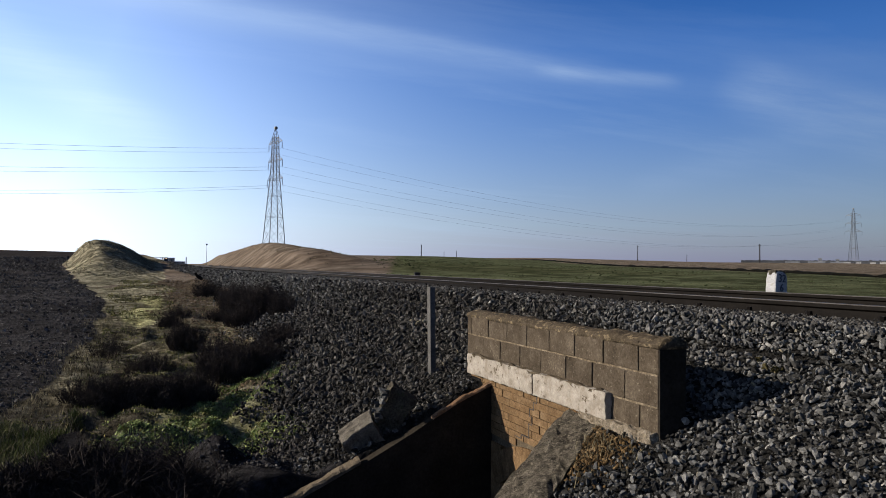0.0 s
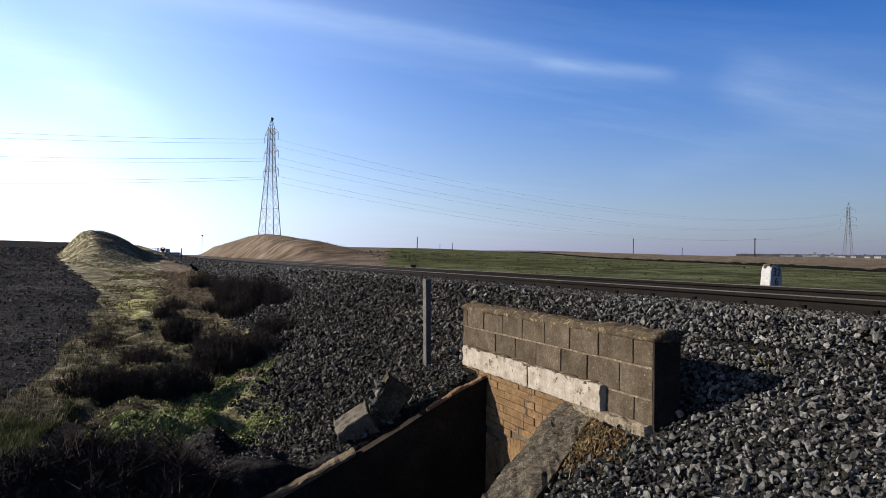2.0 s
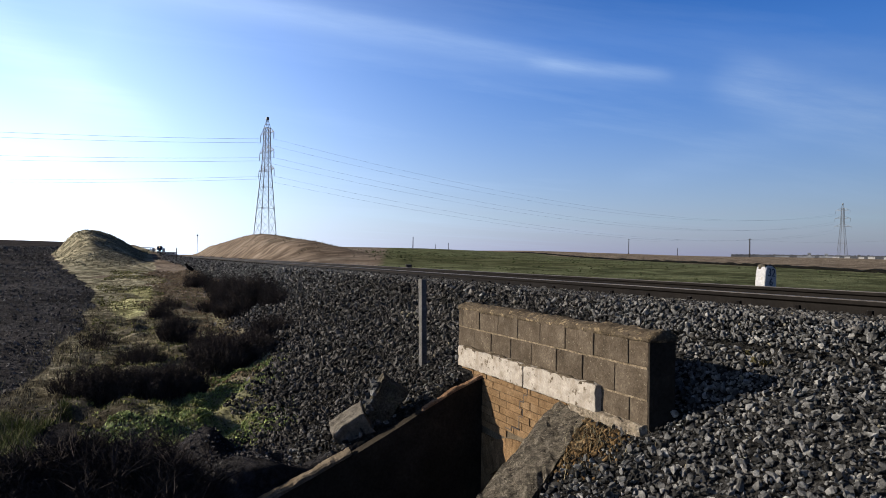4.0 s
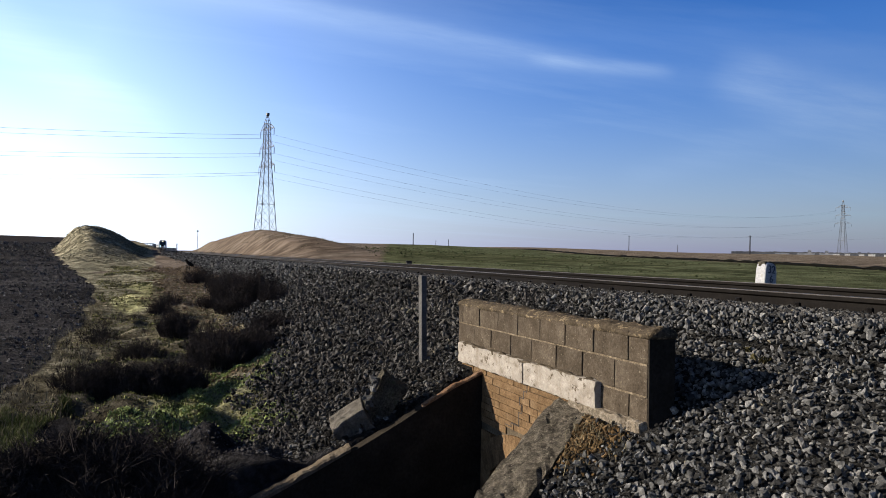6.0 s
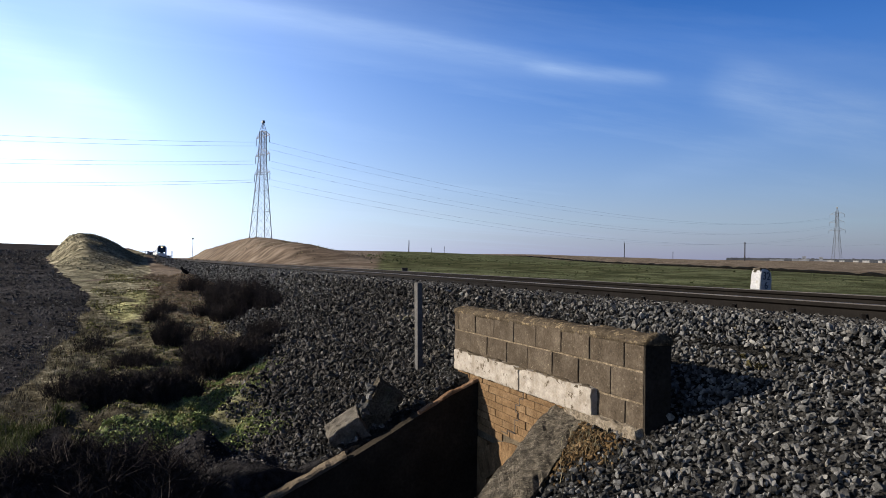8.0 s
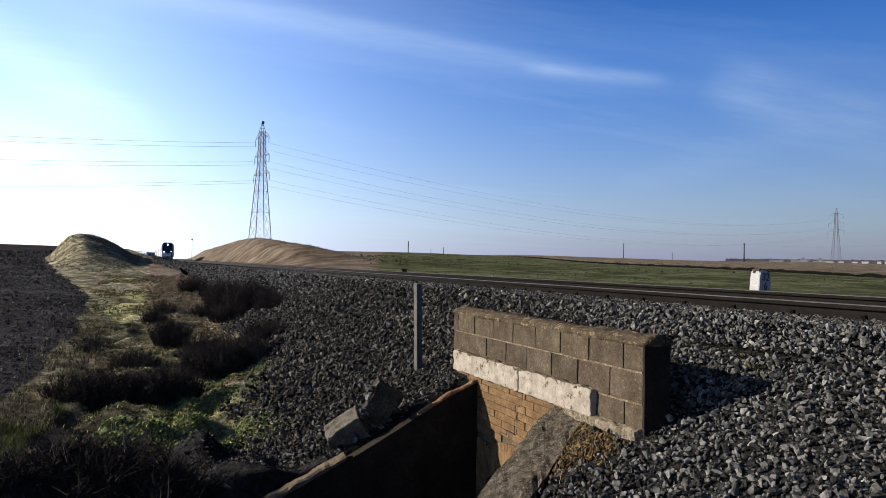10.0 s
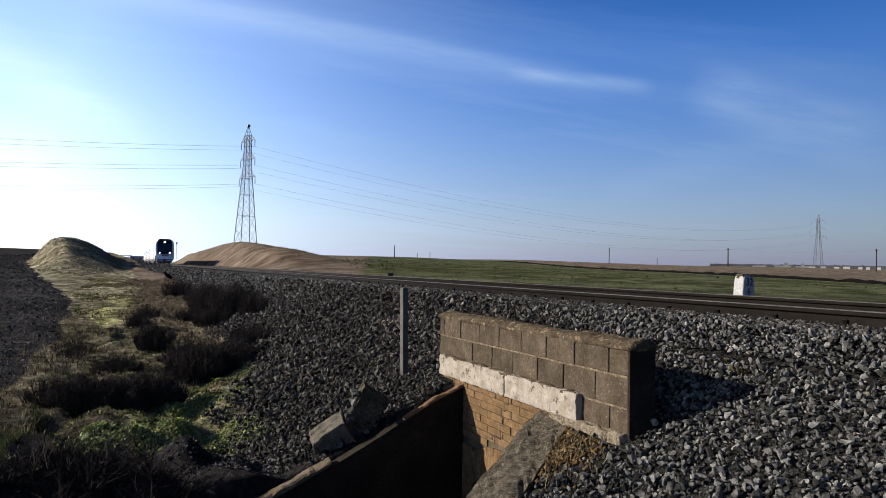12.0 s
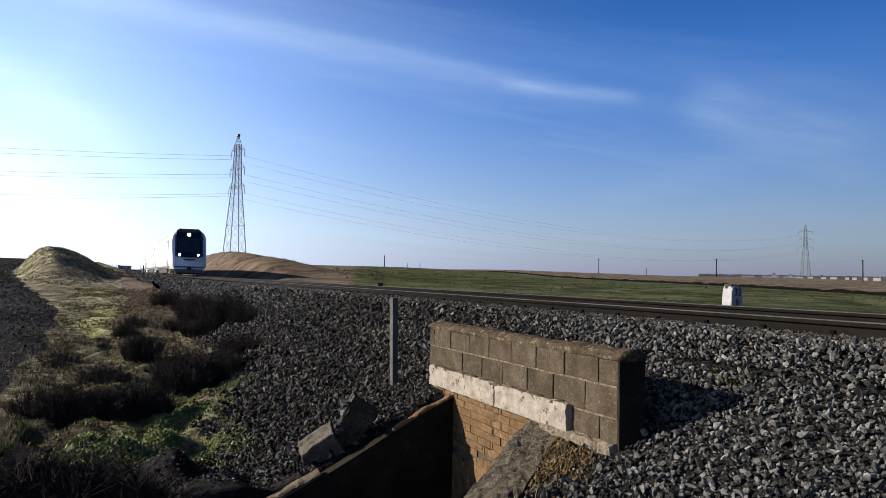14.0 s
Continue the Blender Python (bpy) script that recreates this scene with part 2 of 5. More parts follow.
GROUND = ground_material()
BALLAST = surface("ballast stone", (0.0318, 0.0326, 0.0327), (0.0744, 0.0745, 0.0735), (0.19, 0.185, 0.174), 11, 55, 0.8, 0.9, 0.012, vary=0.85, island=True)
BROWN_BALLAST = surface("brownish ballast stone", (0.0182, 0.0172, 0.0162), (0.0427, 0.0407, 0.0383), (0.122, 0.116, 0.107), 11, 55, 0.8, 0.9, 0.012, vary=0.9, island=True)
BLOCK = surface("concrete block", (0.0397, 0.0312, 0.0224), (0.0618, 0.0494, 0.0364), (0.0939, 0.0771, 0.0588), 7, 60, 0.95, 0.7, 0.010, vary=0.15, spots=((0.15, 0.13, 0.101), 42, 0.60), grit=0.32)
CAP = surface("crumbling mortar cap", (0.0363, 0.0285, 0.0198), (0.0668, 0.0532, 0.0371), (0.109, 0.0861, 0.0592), 16, 60, 0.95, 0.9, 0.02, spots=((0.196, 0.154, 0.0988), 17, 0.53), grit=0.4)
BED = surface("pale bed mortar", (0.06, 0.047, 0.032), (0.13, 0.104, 0.072), (0.24, 0.195, 0.14), 22, 80, 0.95, 0.9, 0.01, grit=0.4)
LICHEN = surface("lichened concrete", (0.0287, 0.0255, 0.021), (0.0941, 0.0819, 0.0641), (0.21, 0.182, 0.141), 17, 75, 0.95, 1.0, 0.04, spots=((0.205, 0.182, 0.142), 36, 0.555), grit=0.5)
FOOTING = surface("pale crumbling mortar", (0.09, 0.074, 0.054), (0.19, 0.16, 0.122), (0.29, 0.255, 0.205), 20, 70, 0.95, 1.0, 0.02, spots=((0.06, 0.046, 0.03), 22, 0.57), grit=0.4)
MORTAR = surface("mortar", (0.0442, 0.0354, 0.0253), (0.0727, 0.0588, 0.0417), (0.114, 0.0932, 0.0683), 7, 80, 0.95, 0.8, 0.008)
WHITE_BEAM = surface("lime-washed concrete", (0.159, 0.134, 0.108), (0.237, 0.214, 0.184), (0.292, 0.27, 0.239), 9, 60, 0.9, 0.6, 0.010, spots=((0.0672, 0.0506, 0.0348), 17, 0.575), grit=0.18)
BRICK = surface("brick", (0.0751, 0.0458, 0.0237), (0.122, 0.0782, 0.0419), (0.17, 0.117, 0.0695), 9, 70, 0.9, 0.8, 0.006, vary=0.13, spots=((0.0474, 0.0284, 0.0158), 30, 0.60), grit=0.35)
COPING = surface("mossy concrete", (0.0437, 0.0384, 0.0297), (0.0743, 0.0655, 0.0506), (0.122, 0.107, 0.0853), 9, 70, 0.95, 1.0, 0.03, spots=((0.048, 0.0524, 0.0261), 13, 0.58), grit=0.65)
PALE_COPING = surface("pale render", (0.0632, 0.0493, 0.0341), (0.107, 0.0869, 0.0632), (0.158, 0.13, 0.098), 7, 70, 0.95, 0.8, 0.008)
RUSTY_COPING = surface("reddish render", (0.079, 0.0458, 0.0269), (0.15, 0.0909, 0.0553), (0.229, 0.158, 0.107), 14, 70, 0.95, 0.9, 0.01, grit=0.4)
# near black; shared by wing walls, barrel and the painted shade on the wall's end
DARK_RENDER = surface("near-black render", (0.0122, 0.0105, 0.0083), (0.0199, 0.0171, 0.0138), (0.0332, 0.0277, 0.0221), 3, 40, 0.95, 0.7, 0.01)
RAIL_RUST = surface("rusted steel", (0.00407, 0.00335, 0.0029), (0.00607, 0.00507, 0.00451), (0.00926, 0.00785, 0.00683), 5, 60, 0.5, 0.05, 0.001, gloss=0.03)
RAIL_TOP = surface("worn rail head", (0.0435, 0.0391, 0.0362), (0.0617, 0.0566, 0.0522), (0.0797, 0.0741, 0.069), 2, 50, 0.5, 0.05, 0.001, gloss=0.10)
rust = RAIL_RUST.node_tree.nodes["Principled BSDF"].inputs      # dusty rust brightens at a grazing view
rust["Sheen Weight"].default_value, rust["Sheen Roughness"].default_value, rust["Sheen Tint"].default_value = 0.06, 0.15, (1.0, 0.86, 0.78, 1)
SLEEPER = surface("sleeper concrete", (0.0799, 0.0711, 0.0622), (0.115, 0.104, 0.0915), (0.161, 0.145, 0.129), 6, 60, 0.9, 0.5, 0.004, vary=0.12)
CLIP = surface("dark steel", (0.0237, 0.0198, 0.0174), (0.0395, 0.0316, 0.0269), (0.0632, 0.0474, 0.0395), 12, 80, 0.7, 0.2, 0.002, 0.5)
RUBBLE = surface("broken concrete", (0.0531, 0.0476, 0.0398), (0.102, 0.0918, 0.0774), (0.165, 0.151, 0.13), 12, 70, 0.95, 0.9, 0.015, spots=((0.0355, 0.0316, 0.0253), 16, 0.58), grit=0.35)
POST = surface("weathered concrete post", (0.0592, 0.0585, 0.0569), (0.0853, 0.0837, 0.0814), (0.118, 0.115, 0.112), 6, 80, 0.9, 0.4, 0.004)
STONE_WHITE = surface("white painted stone", (0.255, 0.261, 0.271), (0.307, 0.311, 0.323), (0.358, 0.358, 0.358), 6, 60, 0.8, 0.5, 0.006, spots=((0.255, 0.242, 0.222), 11, 0.555))
PAINT_BLUE = plain("dark paint", (0.03, 0.035, 0.055), 0.8)
STEEL = surface("galvanised steel", (0.0672, 0.0751, 0.0869), (0.0869, 0.0948, 0.107), (0.111, 0.118, 0.13), 0.3, 4, 0.6, 0.0, 0.01, 0.2)
WIRE = plain("aluminium wire", (0.079, 0.0948, 0.126), 0.6, 0.5)
GLASSY = plain("insulator glass", (0.0948, 0.118, 0.134), 0.25)
POLE_WOOD = surface("tarred pole wood", (0.0174, 0.0166, 0.0182), (0.0269, 0.0253, 0.0269), (0.0379, 0.0355, 0.0363), 1, 10, 0.9, 0.2, 0.01)
DEAD_STEM = surface("dead stems", (0.0117, 0.0101, 0.01), (0.0277, 0.0235, 0.0228), (0.0597, 0.0512, 0.0479), 3, 30, 0.95, 0, vary=0.35, island=True)
GRASS = surface("green grass", (0.0322, 0.0414, 0.0138), (0.0644, 0.0759, 0.0253), (0.127, 0.136, 0.0552), 1.2, 8, 0.8, 0, vary=0.35, island=True)
BANK_STRAW = surface("pale bank grass", (0.06, 0.057, 0.038), (0.16, 0.150, 0.106), (0.28, 0.262, 0.19), 0.9, 6, 0.9, 0, vary=0.6, island=True)
STRAW = surface("dry grass", (0.088, 0.077, 0.0473), (0.165, 0.145, 0.0924), (0.275, 0.244, 0.165), 1.5, 9, 0.9, 0, vary=0.35, island=True)
LEAF = surface("low green leaves", (0.062, 0.088, 0.018), (0.15, 0.20, 0.044), (0.27, 0.33, 0.095), 2, 12, 0.65, 0, vary=0.35, island=True)
CLOD = surface("soil clod", (0.0251, 0.0241, 0.0248), (0.0542, 0.0527, 0.0532), (0.131, 0.127, 0.127), 4, 40, 0.95, 0.5, 0.01, vary=0.6, island=True)
BANK_CUSHION = surface("dry bank turf", (0.0474, 0.0395, 0.0316), (0.0909, 0.0766, 0.0616), (0.142, 0.122, 0.0995), 0.6, 14, 0.95, 0, vary=0.35, island=True)
BANK_TURF = surface("grey-green bank turf", (0.055, 0.054, 0.036), (0.135, 0.129, 0.090), (0.235, 0.224, 0.165), 0.6, 14, 0.95, 0, vary=0.25, island=True)
CROP_TUFT = surface("crop leaves", (0.0174, 0.0237, 0.00948), (0.0355, 0.0458, 0.019), (0.0672, 0.079, 0.0355), 1.0, 20, 0.9, 0, vary=0.6, island=True)
DIRT = surface("rusty earth", (0.0646, 0.0474, 0.0311), (0.129, 0.0963, 0.062), (0.232, 0.183, 0.128), 8, 60, 0.95, 0.6, 0.008, vary=0.3, island=True)
CUSHION = surface("moss cushions", (0.040, 0.046, 0.022), (0.125, 0.150, 0.054), (0.29, 0.325, 0.135), 3.0, 30, 0.9, 0, vary=0.7, island=True)
LITTER = surface("moss and litter", (0.046, 0.0483, 0.0144), (0.115, 0.113, 0.0408), (0.23, 0.213, 0.102), 1.6, 25, 0.9, 0, vary=0.75, island=True)
RUST_EARTH = surface("rust-brown earth", (0.0395, 0.0245, 0.0111), (0.0829, 0.0537, 0.0253), (0.15, 0.107, 0.0592), 9, 60, 0.95, 0.6, 0.008, vary=0.5, island=True)
YELLOW_LEAF = surface("yellowing leaves", (0.0237, 0.0221, 0.00948), (0.0435, 0.0379, 0.0174), (0.0711, 0.0616, 0.03), 9, 40, 0.8, 0, vary=0.3, island=True)
PALE_STONE = surface("pale stone", (0.106, 0.0922, 0.0605), (0.149, 0.131, 0.0922), (0.178, 0.164, 0.128), 12, 60, 0.9, 0.6, 0.006)
HEDGE = surface("dark hedge", (0.00237, 0.00253, 0.00198), (0.00395, 0.00395, 0.003), (0.00632, 0.00616, 0.00434), 0.8, 6, 0.95, 0.5, 0.05)
# bluish grey: the haze of distance is mixed into the trees' colour
FAR_TREES = surface("hazy far trees", (0.0395, 0.0435, 0.0514), (0.0553, 0.0592, 0.0672), (0.0711, 0.0751, 0.0829), 0.05, 0.5, 0.95, 0)
BLACK_FEATHER = surface("black feathers", (0.004, 0.004, 0.0045), (0.006, 0.006, 0.0065), (0.009, 0.009, 0.0095), 6, 40, 0.9, 0.2, 0.004)
TRAIN_WHITE = surface("white train paint", (0.569, 0.585, 0.6), (0.6, 0.608, 0.624), (0.624, 0.632, 0.64), 1.5, 12, 0.3, 0.0, grit=0.03)
TRAIN_BLUE = plain("blue train paint", (0.0237, 0.0395, 0.15), 0.3)
TRAIN_GREY = plain("grey underframe", (0.0948, 0.0988, 0.103), 0.6)
TRAIN_DARK = plain("black running gear", (0.0142, 0.0142, 0.0158), 0.7)
TRAIN_MASK = plain("black gloss mask", (0.008, 0.008, 0.010), 0.12)
TRAIN_GLASS = plain("tinted train window", (0.02, 0.025, 0.03), 0.05)
# pale base colour stands in for bright sky mirrored in the side glass
SIDE_GLASS = plain("side window with painted sky glare", (0.332, 0.356, 0.371), 0.06)
LAMP_WARM = plain("warm headlamp", (1.0, 0.70, 0.38), 0.3, 0, 4.5)
LAMP_COOL = plain("cool headlamp", (0.62, 0.78, 1.0), 0.3, 0, 6)
HOUSE_WHITE = surface("whitewashed wall", (0.261, 0.256, 0.247), (0.313, 0.308, 0.299), (0.351, 0.346, 0.337), 0.3, 4, 0.9, 0.0)
# blue tint in the grey paints the air's haze over far buildings
HOUSE_GREY = surface("haze-tinted grey wall", (0.118, 0.126, 0.142), (0.158, 0.166, 0.182), (0.205, 0.213, 0.229), 0.2, 3, 0.8, 0.0)


# ---- mesh helpers ----
def mesh_of(bm, name, smooth=False):
    me = bpy.data.meshes.new(name)
    bm.to_mesh(me)
    bm.free()
    if smooth:
        me.polygons.foreach_set("use_smooth", [True] * len(me.polygons))
    return me


def thing(name, label, category, m=None, group="", kind=""):
    ob = tagged(new(name), label, category, group, kind)
    ob.empty_display_size = 0.2
    if m is not None:
        ob.matrix_basis = m
    return ob


def part(name, bm, material, parent=None, label="", m=None, smooth=False):
    me = bm if isinstance(bm, bpy.types.Mesh) else mesh_of(bm, name, smooth)
    if not me.materials:
        me.materials.append(material)
    ob = new(name, me)
    ob.parent = parent
    if m is not None:
        ob.matrix_basis = m
    if label:
        tagged(ob, label)
    return ob


def box(x0, x1, y0, y1, z0, z1, bevel=0.0, bm=None, jitter=0.0, cuts=0, freq=9.0):
    """A box with softened edges; jitter roughens its corners."""
    b = bmesh.new()
    bmesh.ops.create_cube(b, size=1.0, matrix=Matrix.LocRotScale(((x0 + x1) / 2, (y0 + y1) / 2, (z0 + z1) / 2), None, (x1 - x0, y1 - y0, z1 - z0)))
    if cuts:
        bmesh.ops.subdivide_edges(b, edges=b.edges[:], cuts=cuts, use_grid_fill=True)
    if bevel:
        bmesh.ops.bevel(b, geom=[e for e in b.edges if len(e.link_faces) == 2 and e.calc_face_angle(0) > 0.5], offset=bevel, segments=2, affect="EDGES", profile=0.6)
    if jitter:
        for v in b.verts:
            q = v.co * freq
            v.co += Vector((noise.noise(q), noise.noise(q + Vector((7, 1, 3))), noise.noise(q + Vector((2, 9, 5))))) * jitter
    if bm is None:
        return b
    join(bm, b)
    return bm


def join(bm, other):
    me = bpy.data.meshes.new("joined")
    other.to_mesh(me)
    other.free()
    bm.from_mesh(me)
    bpy.data.meshes.remove(me)


def strut(bm, a, b, w, sides=4, w2=None):
    """A bar from a to b."""
    a, b = Vector(a), Vector(b)
    way = b - a
    q = way.to_track_quat("Z", "Y").to_matrix().to_4x4()
    bmesh.ops.create_cone(bm, cap_ends=True, segments=sides, radius1=w / 2, radius2=(w if w2 is None else w2) / 2, depth=way.length,
                          matrix=Matrix.Translation((a + b) / 2) @ q @ Matrix.Rotation(math.pi / sides, 4, "Z"))


def tube(pts, r, sides=4):
    """A thin bar bent through a line of points, as one closed skin."""
    bm = bmesh.new()
    rings = []
    pts = [Vector(p) for p in pts]
    for i, p in enumerate(pts):
        way = (pts[min(i + 1, len(pts) - 1)] - pts[max(i - 1, 0)]).to_track_quat("Z", "Y").to_matrix()
        rings.append([bm.verts.new(p + way @ Vector((r * math.cos(a), r * math.sin(a), 0))) for a in (math.tau * (k + 0.5) / sides for k in range(sides))])
    for a, b in zip(rings, rings[1:]):
        for i in range(sides):
            bm.faces.new((a[i], a[(i + 1) % sides], b[(i + 1) % sides], b[i]))
    bm.faces.new(rings[0][::-1]), bm.faces.new(rings[-1])
    return bm


def from_arrays(name, verts, faces, material, smooth=False):
    me = bpy.data.meshes.new(name)
    me.from_pydata(np.asarray(verts).tolist(), [], faces if isinstance(faces, list) else faces.tolist())
    me.materials.append(material)
    if smooth:
        me.polygons.foreach_set("use_smooth", [True] * len(me.polygons))
    return new(name, me)


# ---- the lie of the land ----
TRACK_X, RAIL_Z, HALF_GAUGE = 5.80, 1.35, 0.87


def smooth01(a):
    a = np.clip(a, 0, 1)
    return a * a * (3 - 2 * a)


def wave(x, y, s, seed):
    """Cheap smooth unevenness."""
    r = np.random.RandomState(seed)
    out = np.zeros_like(x)
    for k in range(7):
        a, ph, f = r.uniform(0, 6.28), r.uniform(0, 6.28), s * r.uniform(0.6, 2.2)
        out += np.sin((x * math.cos(a) + y * math.sin(a)) * f + ph) / 7 ** 0.5
    return out


def natural(x, y):
    yy = np.maximum(y, 0)
    z = np.where(yy < 250, 0.021 * yy, 5.25 + 0.011 * (np.minimum(yy, 1600) - 250))
    z = z * smooth01((yy + 5) / 30) - 0.15
    return z + 0.25 * smooth01((x - 8) / 4)


def height(x, y):
    x, y = np.asarray(x, float), np.asarray(y, float)
    d = np.abs(x - TRACK_X)
    z = natural(x, y)
    far = np.hypot(x, y)
    z = z + wave(x, y, 0.9, 3) * 0.05 * np.clip(far / 12, 0.5, 1) * (far < 60) + wave(x, y, 0.05, 4) * np.clip(far / 600, 0, 0.35)
    hollow = smooth01((y - 1) / 4) * smooth01((x + 1.3) / 0.8) * smooth01((2.0 - x) / 1.2) * (far < 60)
    z = z + hollow * (0.085 * (1 - 0.55 * smooth01((y - 9.5) / 2)) * wave(x, y * 1.3, 3.4, 6) + 0.05 * (1 - 0.5 * smooth01((y - 9.5) / 2)) * wave(x, y, 9.0, 7) * smooth01((24 - y) / 8))
    # spoil banks beside the cutting
    lump = wave(x, y, 0.8, 5) * 0.10
    flat_top = smooth01((x - field_edge(y) + 0.3) / 2.6) * smooth01((0.6 - x) / 5.0) * smooth01((y - 34) / 34) * smooth01((104 - y) / 28)
    z = z + (2.15 + 1.4 * lump) * flat_top
    z = z + (2.7 + 0.3 * lump) * np.exp(-((x - 19.5) / 5.0) ** 2 - ((y - 128) / 46) ** 2)
    z = z + (0.7 + 0.3 * lump) * np.exp(-((x - 17.0) / 4.0) ** 2 - ((y - 84) / 14) ** 2)
    shelf = smooth01((x - 7.6) / 1.0) * smooth01((15.5 - x) / 3.0) * smooth01((y - 30) / 12)
    z = z * (1 - shelf) + np.clip(z, 1.22, 1.32) * shelf
    low = 1.185 - 0.44 * np.maximum(0, d - 1.75)
    open_right, open_left = np.maximum(7.0, 0.063 * y - 4.5), 3.5 + 0.010 * np.maximum(0, y - 80)
    high = 1.19 + np.where(x > TRACK_X, 0.80 * np.maximum(0, d - open_right), 0.62 * np.maximum(0, d - open_left))
    z = np.clip(z, low, high)
    # the ditch in front of the culvert
    left = 5.32 + 0.13 * (x - 1.0)
    right = np.where(x > 1.0, 4.00 - 0.74 * (2.61 - x), 2.8)
    k = smooth01((left - y) / 0.14) * smooth01((y - right) / 0.14) * smooth01((2.86 - x) / 0.12) * smooth01((x + 0.9) / 1.2)
    z = z - 0.55 * np.exp(-(((x - 0.05) / 0.48) ** 2 + ((y - 5.35) / 0.75) ** 2) ** 2)
    return z * (1 - k) + (-1.05) * k


def ballast_edge(y):
    """How far down the bank the broken stone reaches."""
    return np.interp(y, [-5, 3.0, 3.6, 5.2, 5.6, 8.6, 10.2, 12, 15.6, 20, 28, 44, 60, 900], [1.5, 1.7, 2.0, 2.0, 1.1, 1.35, 1.75, 1.6, 1.85, 2.35, 2.75, 2.7, 1.5, 1.4])


def hedge_x(y):
    """The hedge between crop and stubble runs slightly away from the railway."""
    return 60 + 0.32 * np.maximum(np.asarray(y, float) - 42, -40)


def field_edge(y):
    """Where the tilled field begins, beside the verge."""
    return np.interp(y, [0, 8.8, 11.8, 15.2, 19.5, 23.4, 29.5, 44, 70, 150, 4000], [-1.6, -1.5, -1.27, -1.16, -1.24, -1.37, -2.1, -4.3, -7.7, -10, -10]) + 0.1 * np.sin(y * 1.3)


def build_ground():
    def steps(*parts):
        out = []
        for a, b, n in parts:
            out += list(np.linspace(a, b, n, endpoint=False))
        return np.array(out)
    g = lambda a, b, n: list(np.geomspace(a, b, n))
    xs = np.array([-v for v in g(12, 3500, 26)][::-1] + list(steps((-11.7, -4, 30), (-4, 4.6, 86), (4.6, 9, 20), (9, 22, 40), (22, 60, 24))) + g(60, 3500, 30))
    ys = np.array([-v for v in g(6, 3500, 16)][::-1] + list(steps((-5.5, 1.5, 16), (1.5, 20, 185), (20, 60, 110), (60, 130, 80), (130, 260, 50))) + g(260, 4200, 30))
    X, Y = np.meshgrid(xs, ys)
    Z = height(X, Y)
    nx, ny = len(xs), len(ys)
    verts = np.stack([X, Y, Z], -1).reshape(-1, 3)
    i = np.arange(nx * ny).reshape(ny, nx)
    faces = np.stack([i[:-1, :-1], i[:-1, 1:], i[1:, 1:], i[1:, :-1]], -1).reshape(-1, 4)
    ob = from_arrays("ground", verts, faces, GROUND, True)
    x, y, z = verts.T
    edge = ballast_edge(y)
    moundl = smooth01((x - field_edge(y) + 0.1) / 0.4) * smooth01((1.6 - x) / 2.5) * smooth01((y - 30) / 16) * smooth01((112 - y) / 22)
    tilled_edge = field_edge(y)
    w = {
        "tilled": np.maximum(smooth01((tilled_edge - x) / 0.5 + 0.5) * (moundl < 0.3), np.maximum.reduce([smooth01((7.2 - y) / 0.7), 0.49 * smooth01((11.0 - y) / 2.0), 0.75 * smooth01((9.0 - y) / 1.5) * smooth01((-0.4 - x) / 0.4)]) * smooth01((x + 1.9) / 0.3) * smooth01((y - 1.6) / 1.2) * (x < 3)),
        "crop": smooth01((x - 10.5) / 1.0) * smooth01((hedge_x(y) - x) / 2.0) * smooth01((x - 9.5 - 0.28 * np.maximum(y - 35, 0)) / (2.0 + 0.12 * np.clip(y - 20, 0, 200))) * (y < 260),
        "straw": np.maximum(smooth01((x - hedge_x(y)) / 2.0), smooth01((y - 255) / 8)),
        "dry": np.maximum.reduce([smooth01(moundl * 1.6 - 0.2), smooth01((y - 16) / 5) * smooth01((x - 0.2) / 0.7), smooth01((y - 30) / 8)]) * (x < 4.5) + (x > 7.5) * (x < hedge_x(y)) * (1.0),
        "pale": np.maximum(smooth01(moundl * 2.0 - 0.25), 0.95 * smooth01((y - 14 - 5 * (x + 1.2)) / 9) * smooth01((0.75 - x) / 0.9) * (x > tilled_edge) * (0.80 + 0.35 * wave(x, y, 1.6, 35))) * (x < 4) * (y < 140),
        "gravel_shade": smooth01((x - edge) / 0.25 + 0.3) * smooth01((8.6 - x) / 0.4),
        "bank": 0.85 * smooth01((y - 36) / 20) * (x < 45) * (y < 240),
        "mossy": np.exp(-((x - 0.65) / 0.8) ** 2 - ((y - 8.0) / 1.5) ** 2) * 0.9 + 1.2 * np.exp(-((x + 0.35) / 0.6) ** 2 - ((y - 24) / 7) ** 2),
    }
    for name, v in w.items():
        at = ob.data.attributes.new(name, "FLOAT", "POINT")
        at.data.foreach_set("value", np.clip(v, 0, 1).astype(np.float32))
    tagged(ob, "uneven farmland with tilled soil, crop and grassy banks", "ground", kind="structure")


# ---- broken stone ----
def pebble_shapes(n, seed, flat=0.7, points=15, long=1.0):
    """Angular stones: hulls of a few random points."""
    r = random.Random(seed)
    out = []
    for _ in range(n):
        bm = bmesh.new()
        for _ in range(points):
            v = Vector((r.gauss(0, 1), r.gauss(0, 1), r.gauss(0, 1))).normalized() * r.uniform(0.8, 1.1)
            bm.verts.new((v.x * long, v.y * r.uniform(0.7, 1.0), v.z * flat))
        hull = bmesh.ops.convex_hull(bm, input=bm.verts[:])
        bmesh.ops.delete(bm, geom=[v for v in hull["geom_interior"] if isinstance(v, bmesh.types.BMVert)], context="VERTS")
        bm.verts.index_update()
        out.append((np.array([v.co[:] for v in bm.verts]), np.array([[v.index for v in f.verts] for f in bm.faces if len(f.verts) == 3])))
        bm.free()
    return out


